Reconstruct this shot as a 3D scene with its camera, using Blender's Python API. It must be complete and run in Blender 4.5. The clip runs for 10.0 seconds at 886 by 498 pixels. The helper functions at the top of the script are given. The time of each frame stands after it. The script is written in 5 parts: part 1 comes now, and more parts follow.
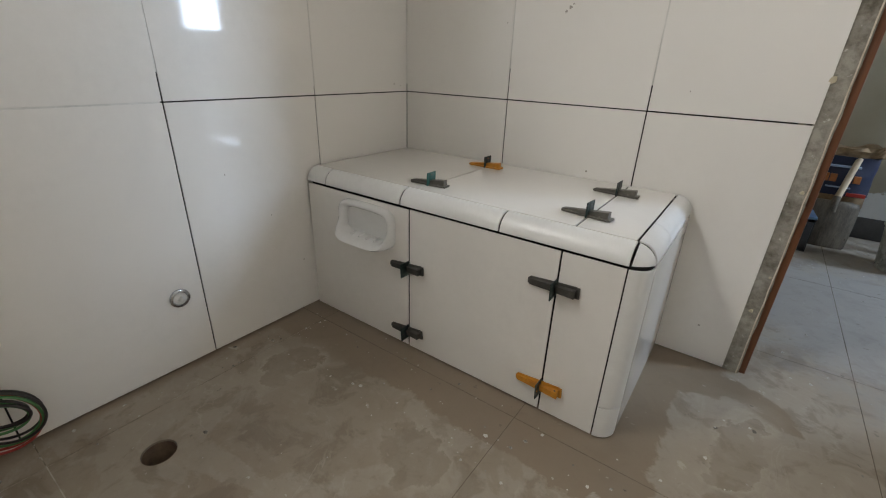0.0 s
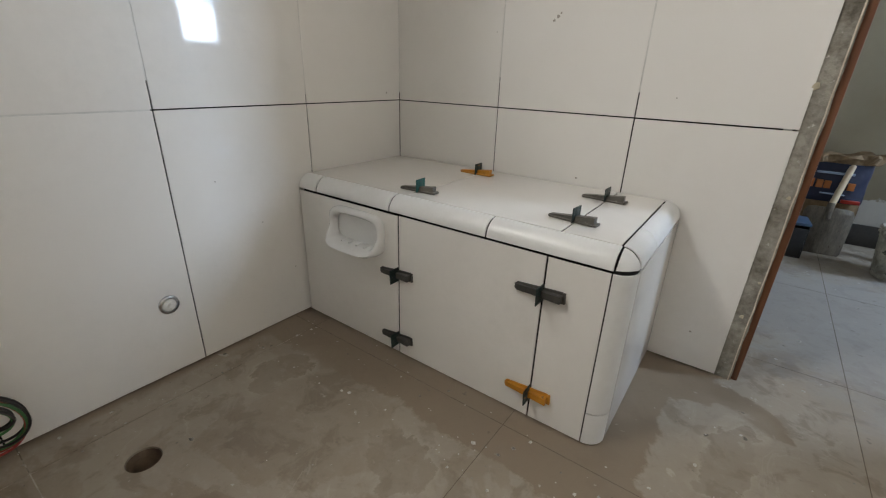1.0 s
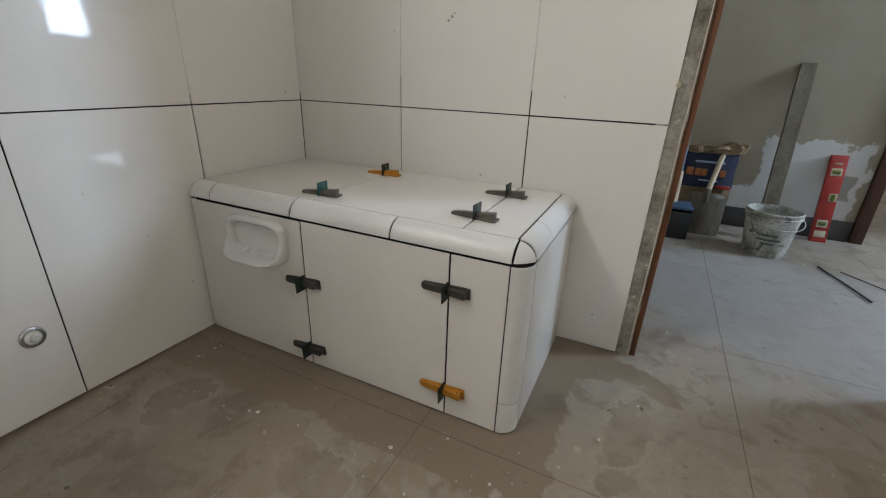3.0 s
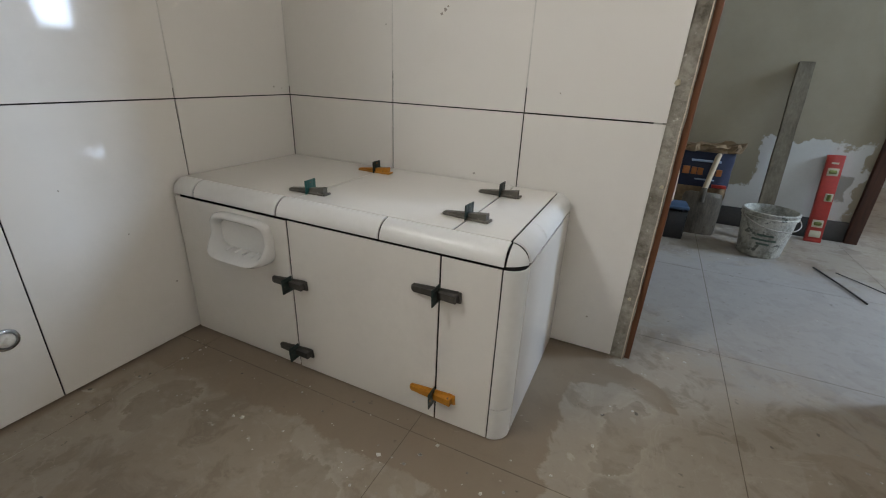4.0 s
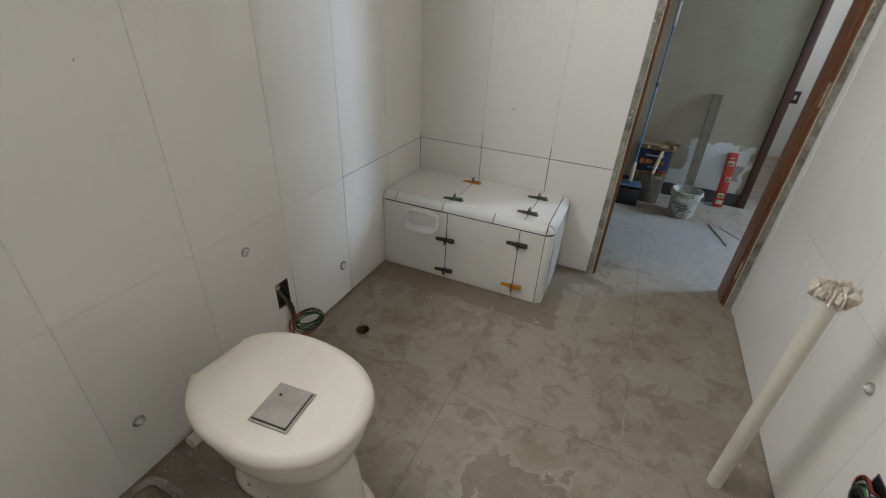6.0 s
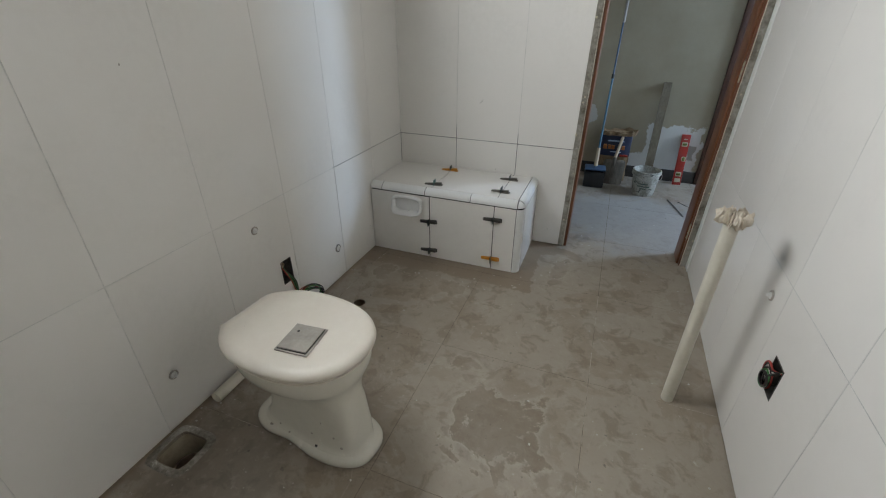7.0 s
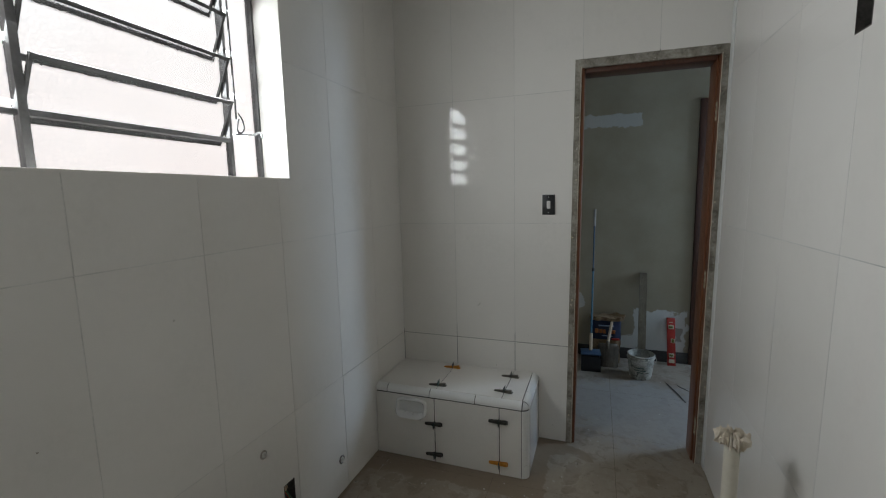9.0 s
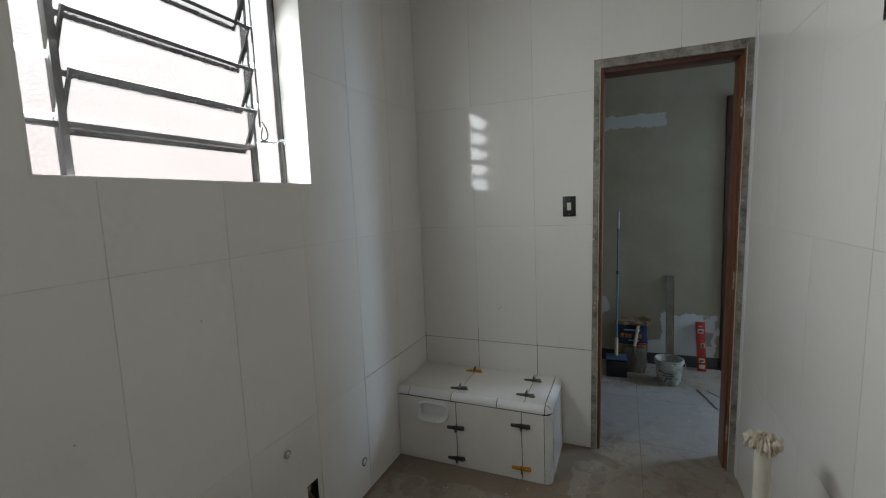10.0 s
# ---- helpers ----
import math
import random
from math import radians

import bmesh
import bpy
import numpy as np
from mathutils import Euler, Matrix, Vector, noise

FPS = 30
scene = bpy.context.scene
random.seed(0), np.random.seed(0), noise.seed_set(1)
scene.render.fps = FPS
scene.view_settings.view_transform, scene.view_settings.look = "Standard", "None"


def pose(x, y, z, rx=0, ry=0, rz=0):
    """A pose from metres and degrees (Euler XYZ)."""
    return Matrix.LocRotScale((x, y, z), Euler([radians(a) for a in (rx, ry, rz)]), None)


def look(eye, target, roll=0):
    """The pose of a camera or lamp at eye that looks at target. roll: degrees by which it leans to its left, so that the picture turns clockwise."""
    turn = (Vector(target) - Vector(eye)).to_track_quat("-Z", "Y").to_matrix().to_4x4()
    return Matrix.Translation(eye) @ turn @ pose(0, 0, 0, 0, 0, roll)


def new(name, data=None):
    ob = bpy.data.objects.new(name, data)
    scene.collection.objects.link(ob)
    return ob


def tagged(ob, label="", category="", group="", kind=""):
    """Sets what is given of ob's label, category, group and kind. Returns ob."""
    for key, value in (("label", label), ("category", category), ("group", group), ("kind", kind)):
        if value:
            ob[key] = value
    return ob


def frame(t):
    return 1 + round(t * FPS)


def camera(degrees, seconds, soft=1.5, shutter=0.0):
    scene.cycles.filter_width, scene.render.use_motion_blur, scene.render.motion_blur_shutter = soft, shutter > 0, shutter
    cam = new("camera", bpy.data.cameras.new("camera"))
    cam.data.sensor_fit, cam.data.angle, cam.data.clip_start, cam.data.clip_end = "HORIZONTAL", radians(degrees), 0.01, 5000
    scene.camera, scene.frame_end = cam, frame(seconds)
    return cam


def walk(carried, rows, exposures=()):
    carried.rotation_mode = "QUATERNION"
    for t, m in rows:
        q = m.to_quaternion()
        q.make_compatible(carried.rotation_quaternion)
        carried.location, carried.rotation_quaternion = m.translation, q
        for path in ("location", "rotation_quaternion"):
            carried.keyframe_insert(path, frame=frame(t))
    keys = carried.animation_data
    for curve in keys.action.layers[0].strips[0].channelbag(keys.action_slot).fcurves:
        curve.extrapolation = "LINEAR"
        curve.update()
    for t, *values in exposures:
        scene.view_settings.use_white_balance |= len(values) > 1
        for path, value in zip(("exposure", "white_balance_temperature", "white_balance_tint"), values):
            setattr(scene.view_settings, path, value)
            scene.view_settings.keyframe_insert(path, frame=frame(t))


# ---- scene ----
cam = camera(92.0, 10.0, 1.1, 0.3)
PATH = [
    (0, (0.936, -1.095, 0.663), (-0.124, 0.402, -0.135), 2.0),
    (0.5, (0.943, -1.093, 0.667), (-0.145, 0.399, -0.102), 1.6),
    (1, (0.961, -1.082, 0.658), (-0.115, 0.424, -0.1), 1.8),
    (1.5, (0.99, -1.05, 0.662), (0.032, 0.536, -0.091), 2.2),
    (2, (1.004, -1.05, 0.662), (0.139, 0.592, -0.083), 1.3),
    (2.5, (1.0, -1.051, 0.659), (0.189, 0.618, -0.087), 1.6),
    (4, (0.993, -1.02, 0.659), (0.219, 0.657, -0.108), 2.5),
    (4.2, (0.982, -1.012, 0.76), (0.259, 0.593, -0.189), 3.8),
    (4.3, (0.987, -1.032, 0.817), (0.277, 0.548, -0.184), 3.8),
    (4.5, (1.007, -1.095, 0.927), (0.303, 0.438, -0.148), 3.5),
    (4.7, (1.026, -1.185, 1.043), (0.349, 0.295, -0.12), 3.8),
    (5, (1.072, -1.358, 1.127), (0.346, 0.118, -0.011), 4.2),
    (5.2, (1.104, -1.557, 1.156), (0.323, -0.107, 0.022), 5.0),
    (6.3, (1.041, -2.197, 1.245), (0.412, -0.561, 0.281), 1.8),
    (6.5, (1.085, -2.25, 1.232), (0.45, -0.61, 0.28), 0.9),
    (7, (1.172, -2.341, 1.219), (0.547, -0.708, 0.247), 0.2),
    (7.5, (1.165, -2.368, 1.262), (0.555, -0.742, 0.272), -0.2),
    (8, (1.159, -2.383, 1.324), (0.521, -0.668, 0.517), -0.2),
    (8.5, (1.156, -2.399, 1.401), (0.49, -0.565, 0.96), -0.7),
    (9, (1.157, -2.422, 1.445), (0.48, -0.557, 1.194), -1.4),
    (9.5, (1.164, -2.425, 1.439), (0.456, -0.568, 1.218), -2.0),
    (10, (1.178, -2.426, 1.427), (0.399, -0.597, 1.211), -2.4),
]
walk(cam, [(t, look(eye, target, roll)) for t, eye, target, roll in PATH],
     [(0, -0.08, 7350, 16.5), (1, -0.04, 7350, 16.5), (2.5, -0.18, 7350, 16.5), (4.5, -0.18, 7350, 16.5), (5, -0.1, 7350, 16.5), (6.5, -0.37, 6900, 13.5), (7.0, -0.29, 6800, 13.5), (7.5, -0.2, 6800, 13.5), (8, -0.8, 6800, 12.5), (8.5, -1.26, 6800, 12), (9, -1.31, 6800, 12), (10, -1.25, 6800, 12)])

# ---- light ----
world = bpy.data.worlds.new("sky")
scene.world = world
world.use_nodes = True
wn = world.node_tree.nodes
sky = wn.new("ShaderNodeTexSky")
sky.sky_type, sky.sun_disc = "NISHITA", False
sky.sun_elevation, sky.sun_rotation = radians(40), radians(200)
world.node_tree.links.new(sky.outputs[0], wn["Background"].inputs[0])
wn["Background"].inputs[1].default_value = 0.08


def window_light(name, eye, target, w, h, watts, color, spread=180):
    data = bpy.data.lights.new(name, "AREA")
    data.shape, data.size, data.size_y, data.energy, data.color = "RECTANGLE", w, h, watts, color
    data.spread = radians(spread)
    ob = new(name, data)
    ob.matrix_world = look(eye, target)
    return ob


# daylight standing in the openings of the house: one strip at each louvre blade of the bathroom window, tilted as the blade is
for k in range(4):
    mid = Vector((-0.133, -1.455, 1.7245 + 0.150 * k))
    inward = Vector((0.888, 0.0, -0.460))
    window_light("louvre_daylight", mid + inward * 0.014, mid + inward, 0.78, 0.100, 6.9, (0.85, 0.945, 1.0))
window_light("lower_pane_daylight", (-0.118, -1.455, 1.592), (0.9, -1.455, 1.592), 0.78, 0.104, 6.0, (0.85, 0.945, 1.0))
window_light("hall_daylight", (3.42, 1.11, 1.47), (0.0, -0.55, 0.55), 0.52, 1.26, 70, (0.50, 0.72, 1.0), 150)
window_light("far_room_daylight", (1.15, 2.45, 1.6), (2.4, 2.5, 1.95), 1.1, 1.3, 19, (0.76, 0.88, 1.0), 130)


# ---- materials ----
def material(name, rough=0.5, metal=0.0, coat=0.0):
    m = bpy.data.materials.new(name)
    m.use_nodes = True
    b = m.node_tree.nodes["Principled BSDF"]
    b.inputs["Roughness"].default_value = rough
    b.inputs["Metallic"].default_value = metal
    b.inputs["Coat Weight"].default_value = coat
    return m, m.node_tree.nodes, m.node_tree.links, b


def place_of(n, l, scale=(1, 1, 1)):
    geo = n.new("ShaderNodeNewGeometry")
    mp = n.new("ShaderNodeMapping")
    mp.inputs["Scale"].default_value = scale
    l.new(geo.outputs["Position"], mp.inputs["Vector"])
    return mp.outputs[0]


def own_place(n, l, scale=(1, 1, 1)):
    tc = n.new("ShaderNodeTexCoord")
    mp = n.new("ShaderNodeMapping")
    mp.inputs["Scale"].default_value = scale
    l.new(tc.outputs["Object"], mp.inputs["Vector"])
    return mp.outputs[0]


def noise_tex(n, l, vec, scale, detail=6, rough=0.6, dist=0.0):
    t = n.new("ShaderNodeTexNoise")
    t.inputs["Scale"].default_value, t.inputs["Detail"].default_value = scale, detail
    t.inputs["Roughness"].default_value, t.inputs["Distortion"].default_value = rough, dist
    l.new(vec, t.inputs["Vector"])
    return t.outputs["Fac"]


def step(n, l, val, lo, hi, a=0.0, b=1.0):
    r = n.new("ShaderNodeMapRange")
    r.inputs["From Min"].default_value, r.inputs["From Max"].default_value = lo, hi
    r.inputs["To Min"].default_value, r.inputs["To Max"].default_value = a, b
    l.new(val, r.inputs["Value"])
    return r.outputs[0]


def calc(n, l, op, a, b=0.0):
    m = n.new("ShaderNodeMath")
    m.operation = op
    for i, v in enumerate((a, b)):
        if isinstance(v, (int, float)):
            m.inputs[i].default_value = v
        else:
            l.new(v, m.inputs[i])
    return m.outputs[0]


def mix(n, l, fac, a, b):
    m = n.new("ShaderNodeMix")
    m.data_type = "RGBA"
    for i, v in ((0, fac), (6, a), (7, b)):
        if isinstance(v, (int, float)):
            m.inputs[i].default_value = v
        elif isinstance(v, tuple):
            m.inputs[i].default_value = (*v, 1)
        else:
            l.new(v, m.inputs[i])
    return m.outputs[2]


def bump(n, l, b, height, strength=0.2, dist=0.005):
    t = n.new("ShaderNodeBump")
    t.inputs["Strength"].default_value, t.inputs["Distance"].default_value = strength, dist
    l.new(height, t.inputs["Height"])
    l.new(t.outputs[0], b.inputs["Normal"])


def two_tone(name, c1, c2, rough=0.5, metal=0.0, s1=6, s2=60, lo=0.35, hi=0.65, b_strength=0.15, b_dist=0.002, spots=None, rough2=None, own=True, coat=0.0, stretch=(1, 1, 1)):
    """A worn surface: two close tones at a large and a small scale, fine relief, and spots of another colour."""
    m, n, l, b = material(name, rough, metal, coat)
    p = own_place(n, l, stretch) if own else place_of(n, l, stretch)
    big, small = noise_tex(n, l, p, s1, 5), noise_tex(n, l, p, s2, 4, 0.7)
    f = calc(n, l, "ADD", calc(n, l, "MULTIPLY", big, 0.65), calc(n, l, "MULTIPLY", small, 0.35))
    col = mix(n, l, step(n, l, f, lo, hi), c1, c2)
    if spots:
        colour, scale, cut = spots
        s = noise_tex(n, l, p, scale, 5, 0.65, 0.4)
        col = mix(n, l, step(n, l, s, cut, cut + 0.03), col, colour)
    l.new(col, b.inputs["Base Color"])
    if rough2 is not None:
        l.new(step(n, l, f, lo, hi, rough, rough2), b.inputs["Roughness"])
    bump(n, l, b, small, b_strength, b_dist)
    return m


def wall_tile_material():
    m, n, l, b = material("white_wall_tile", 0.1)
    b.inputs["Specular IOR Level"].default_value = 0.42
    p = place_of(n, l)
    info = n.new("ShaderNodeObjectInfo")
    film = noise_tex(n, l, p, 2.3, 6, 0.6, 0.5)
    fine = noise_tex(n, l, p, 38, 5, 0.7)
    base = mix(n, l, info.outputs["Random"], (0.80, 0.775, 0.735), (0.83, 0.806, 0.768))
    dusty = calc(n, l, "MULTIPLY", step(n, l, film, 0.45, 0.75), step(n, l, fine, 0.3, 0.75))
    col = mix(n, l, calc(n, l, "MULTIPLY", dusty, 0.35), base, (0.60, 0.58, 0.54))
    l.new(col, b.inputs["Base Color"])
    l.new(step(n, l, dusty, 0.0, 0.8, 0.03, 0.14), b.inputs["Roughness"])
    bump(n, l, b, noise_tex(n, l, p, 4, 2), 0.03, 0.004)
    return m


def floor_material():
    """Brown-grey porcelain under a ragged film of cement dust, with clean swept bands beside the bench and dried puddle marks."""
    m, n, l, b = material("dusty_grey_floor", 0.4)
    p = place_of(n, l)
    info = n.new("ShaderNodeObjectInfo")
    sep = n.new("ShaderNodeSeparateXYZ")
    l.new(p, sep.inputs[0])
    x, y = sep.outputs[0], sep.outputs[1]

    def around(v, amount):
        return calc(n, l, "MULTIPLY", calc(n, l, "SUBTRACT", v, 0.5), amount)

    def add(a, c):
        return calc(n, l, "ADD", a, c)

    def mul(a, c):
        return calc(n, l, "MULTIPLY", a, c)

    def oval(cx, cy, hx, hy):
        dx, dy = calc(n, l, "DIVIDE", calc(n, l, "SUBTRACT", x, cx), hx), calc(n, l, "DIVIDE", calc(n, l, "SUBTRACT", y, cy), hy)
        return calc(n, l, "SQRT", add(mul(dx, dx), mul(dy, dy)))

    base = mix(n, l, info.outputs["Random"], (0.232, 0.176, 0.126), (0.248, 0.190, 0.137))
    cloud = noise_tex(n, l, p, 1.7, 9, 0.60, 0.5)
    ragged = noise_tex(n, l, p, 5.0, 12, 0.62, 0.45)
    blotch = noise_tex(n, l, p, 11, 7, 0.60, 0.6)
    mott = noise_tex(n, l, p, 30, 9, 0.70, 0.3)
    grain = noise_tex(n, l, p, 140, 4, 0.7)
    col = mix(n, l, step(n, l, cloud, 0.35, 0.7), base, (0.270, 0.210, 0.154))
    # swept clean: a band along the bench, the corner beside the doorway and one curved wipe
    lane = calc(n, l, "MAXIMUM", calc(n, l, "SUBTRACT", x, 0.935), calc(n, l, "SUBTRACT", -0.548, y))
    nook = calc(n, l, "MAXIMUM", calc(n, l, "SUBTRACT", x, 1.015), calc(n, l, "SUBTRACT", -0.130, y))
    arc = calc(n, l, "SUBTRACT", calc(n, l, "ABSOLUTE", calc(n, l, "SUBTRACT", oval(1.02, -0.175, 1.0, 1.0), 0.112)), 0.034)
    arc = calc(n, l, "MAXIMUM", arc, calc(n, l, "SUBTRACT", -0.150, y))
    clean = calc(n, l, "MINIMUM", calc(n, l, "MINIMUM", lane, nook), arc)
    clean = add(clean, add(around(ragged, 0.15), around(mott, 0.035)))
    open_floor = mul(step(n, l, clean, 0.0, 0.008), step(n, l, add(x, around(ragged, 0.08)), 0.01, 0.03))
    # film of cement dust: a thin veil everywhere, thicker sheets with crisp ragged edges
    veil = mul(step(n, l, add(mul(cloud, 0.6), mul(ragged, 0.4)), 0.33, 0.58), open_floor)
    col = mix(n, l, mul(veil, 0.62), col, (0.395, 0.344, 0.280))
    sheet = mul(step(n, l, noise_tex(n, l, p, 2.6, 12, 0.60, 0.7), 0.485, 0.50), open_floor)
    col = mix(n, l, mul(sheet, 0.34), col, (0.425, 0.380, 0.320))
    # damp brown blotches inside the film
    damp = step(n, l, blotch, 0.53, 0.60)
    col = mix(n, l, mul(mul(damp, add(0.22, mul(open_floor, 0.5))), 0.62), col, (0.168, 0.128, 0.090))
    # pale scum lines that follow the edges of dried puddles
    tide = noise_tex(n, l, p, 3.6, 10, 0.60, 0.9)
    line = step(n, l, calc(n, l, "ABSOLUTE", calc(n, l, "SUBTRACT", tide, 0.53)), 0.0, 0.012, 1.0, 0.0)
    col = mix(n, l, mul(mul(line, step(n, l, ragged, 0.45, 0.6)), mul(open_floor, 0.40)), col, (0.47, 0.42, 0.355))

    def puddle(col, cx, cy, hx, hy, rag, dark, rim):
        d = add(oval(cx, cy, hx, hy), add(around(ragged, rag), add(around(tide, rag * 1.2), around(mott, rag * 0.22))))
        halo = step(n, l, d, 1.0, 2.4, 1.0, 0.0)
        col = mix(n, l, mul(halo, rim * 0.6), col, (0.42, 0.365, 0.30))
        edge = mul(step(n, l, d, 1.0, 1.35, 1.0, 0.0), step(n, l, d, 0.93, 1.0))
        col = mix(n, l, mul(mul(edge, step(n, l, blotch, 0.40, 0.56)), rim), col, (0.50, 0.445, 0.375))
        return mix(n, l, mul(mul(step(n, l, d, 0.86, 1.0, 1.0, 0.0), step(n, l, blotch, 0.25, 0.5, 0.45, 1.0)), dark), col, (0.190, 0.145, 0.102))

    col = puddle(col, 1.01, -1.43, 0.145, 0.16, 4.2, 0.52, 0.60)
    col = puddle(col, 0.80, -1.12, 0.080, 0.06, 4.0, 0.30, 0.42)
    col = puddle(col, 0.60, -0.66, 0.10, 0.055, 4.4, 0.30, 0.36)
    col = puddle(col, 0.18, -0.64, 0.045, 0.06, 3.6, 0.35, 0.46)
    col = puddle(col, 1.07, -0.26, 0.05, 0.09, 3.6, 0.20, 0.50)
    # browner ground round the waste opening and behind the pan
    col = mix(n, l, mul(step(n, l, add(oval(0.24, -1.80, 0.26, 0.28), around(ragged, 1.6)), 0.7, 1.0, 1.0, 0.0), 0.55), col, (0.135, 0.108, 0.082))
    # neutral patch in the hall: cement dust, plus cool daylight put into the colour
    hall = add(oval(1.48, 0.52, 0.62, 0.52), add(around(ragged, 1.3), around(mott, 0.5)))
    col = mix(n, l, mul(step(n, l, hall, 0.7, 1.05, 1.0, 0.0), 0.62), col, (0.375, 0.37, 0.365))
    # grime at a hand's scale, small dark specks, pale crumbs and splashes
    col = mix(n, l, mul(step(n, l, mott, 0.30, 0.46, 0.30, 0.0), add(0.30, mul(open_floor, 0.5))), col, (0.115, 0.090, 0.066))
    col = mix(n, l, mul(step(n, l, mott, 0.54, 0.70, 0.0, 0.40), open_floor), col, (0.43, 0.385, 0.33))
    group = step(n, l, noise_tex(n, l, p, 2.6, 3, 0.5), 0.47, 0.62)
    specks = step(n, l, noise_tex(n, l, p, 34, 3, 0.5), 0.69, 0.72)
    col = mix(n, l, mul(mul(specks, group), 0.75), col, (0.060, 0.050, 0.042))
    splash = mul(step(n, l, noise_tex(n, l, p, 20, 4, 0.55, 0.4), 0.68, 0.71), step(n, l, cloud, 0.42, 0.55))
    col = mix(n, l, mul(splash, 0.65), col, (0.52, 0.48, 0.42))
    crumbs = step(n, l, noise_tex(n, l, p, 62, 3, 0.55, 0.3), 0.72, 0.745)
    col = mix(n, l, mul(crumbs, 0.7), col, (0.52, 0.49, 0.44))
    col = mix(n, l, mul(grain, 0.12), col, (0.12, 0.105, 0.09))
    l.new(col, b.inputs["Base Color"])
    l.new(add(0.33, mul(veil, 0.26)), b.inputs["Roughness"])
    bump(n, l, b, add(mul(grain, 0.25), add(crumbs, mul(sheet, 0.3))), 0.25, 0.002)
    return m


def raw_wall_material():
    """Raw putty-grey render with patches of white filler, low on the wall and in one high streak."""
    m, n, l, b = material("raw_render", 0.85)
    p = place_of(n, l)
    sep = n.new("ShaderNodeSeparateXYZ")
    l.new(p, sep.inputs[0])
    x, z = sep.outputs[0], sep.outputs[2]
    big, fine = noise_tex(n, l, p, 3.0, 6, 0.6), noise_tex(n, l, p, 70, 5, 0.7)
    edge = noise_tex(n, l, p, 9, 9, 0.65)
    col = mix(n, l, step(n, l, big, 0.3, 0.7), (0.330, 0.270, 0.180), (0.400, 0.338, 0.238))

    def patch(x0, x1, z0, z1, rag):
        e = calc(n, l, "MULTIPLY", calc(n, l, "SUBTRACT", edge, 0.5), rag)
        cx, cz, hx, hz = (x0 + x1) / 2, (z0 + z1) / 2, (x1 - x0) / 2, (z1 - z0) / 2
        dx = calc(n, l, "SUBTRACT", calc(n, l, "ABSOLUTE", calc(n, l, "SUBTRACT", x, cx)), hx)
        dz = calc(n, l, "SUBTRACT", calc(n, l, "ABSOLUTE", calc(n, l, "SUBTRACT", z, cz)), hz)
        d = calc(n, l, "ADD", calc(n, l, "MAXIMUM", dx, dz), e)
        return step(n, l, d, 0.0, 0.008, 1.0, 0.0)

    for args in ((1.475, 1.86, -0.1, 0.43, 0.20), (1.15, 1.5, -0.1, 0.19, 0.16), (0.85, 1.045, 0.4, 0.56, 0.2), (0.85, 1.48, 1.97, 2.06, 0.11), (1.79, 1.83, 0.19, 0.29, 0.12)):
        colour = {1.79: (0.33, 0.31, 0.26), 0.85: (0.54, 0.515, 0.46)}.get(args[0], (0.68, 0.665, 0.62))
        col = mix(n, l, patch(*args), col, colour)
    l.new(mix(n, l, calc(n, l, "MULTIPLY", fine, 0.18), col, (0.2, 0.19, 0.16)), b.inputs["Base Color"])
    bump(n, l, b, fine, 0.25, 0.002)
    return m


def wood_material(name, c1, c2, rough=0.45, along=(14, 14, 1.2)):
    m, n, l, b = material(name, rough)
    p = own_place(n, l, along)
    w = noise_tex(n, l, p, 4, 8, 0.65, 0.8)
    wear = noise_tex(n, l, own_place(n, l), 26, 5, 0.7)
    col = mix(n, l, step(n, l, w, 0.3, 0.7), c1, c2)
    col = mix(n, l, calc(n, l, "MULTIPLY", step(n, l, wear, 0.69, 0.73), 0.6), col, (0.45, 0.4, 0.34))
    l.new(col, b.inputs["Base Color"])
    bump(n, l, b, w, 0.15, 0.001)
    return m


def textured_glass_material():
    m, n, l, b = material("hammered_glass", 0.12)
    p = own_place(n, l)
    b.inputs["Transmission Weight"].default_value, b.inputs["IOR"].default_value = 1.0, 1.45
    v = n.new("ShaderNodeTexVoronoi")
    v.feature, v.inputs["Scale"].default_value = "DISTANCE_TO_EDGE", 76
    l.new(p, v.inputs["Vector"])
    # shading of the hammered relief put into the colour at the cell edges
    rim = step(n, l, v.outputs["Distance"], 0.02, 0.16)
    l.new(mix(n, l, rim, (0.76, 0.80, 0.82), (1.0, 1.0, 1.0)), b.inputs["Base Color"])
    bump(n, l, b, rim, 0.12, 0.001)
    return m


def plain(name, colour, rough=0.5, metal=0.0, dark=0.8, s1=12, s2=120):
    return two_tone(name, tuple(c * dark for c in colour), colour, rough, metal, s1, s2, 0.3, 0.7, 0.08, 0.001)


M_TILE, M_FLOOR, M_RAW, M_GLASS = wall_tile_material(), floor_material(), raw_wall_material(), textured_glass_material()
M_NOSING = two_tone("glazed_trim", (0.72, 0.72, 0.70), (0.79, 0.79, 0.775), 0.34, 0, 5, 60, own=False, b_strength=0.05)
# mortar in the open joints; also paints the shade of small holes and gaps
M_GAP = two_tone("dark_joint_mortar_and_hole_shade", (0.006, 0.006, 0.006), (0.014, 0.013, 0.012), 0.95)
M_GROUT = two_tone("pale_grout", (0.56, 0.55, 0.52), (0.80, 0.785, 0.75), 0.8, 0, 9, 90, own=False)
M_GROUT_P = two_tone("white_grout", (0.40, 0.395, 0.38), (0.66, 0.65, 0.625), 0.7, 0, 9, 90, own=False)
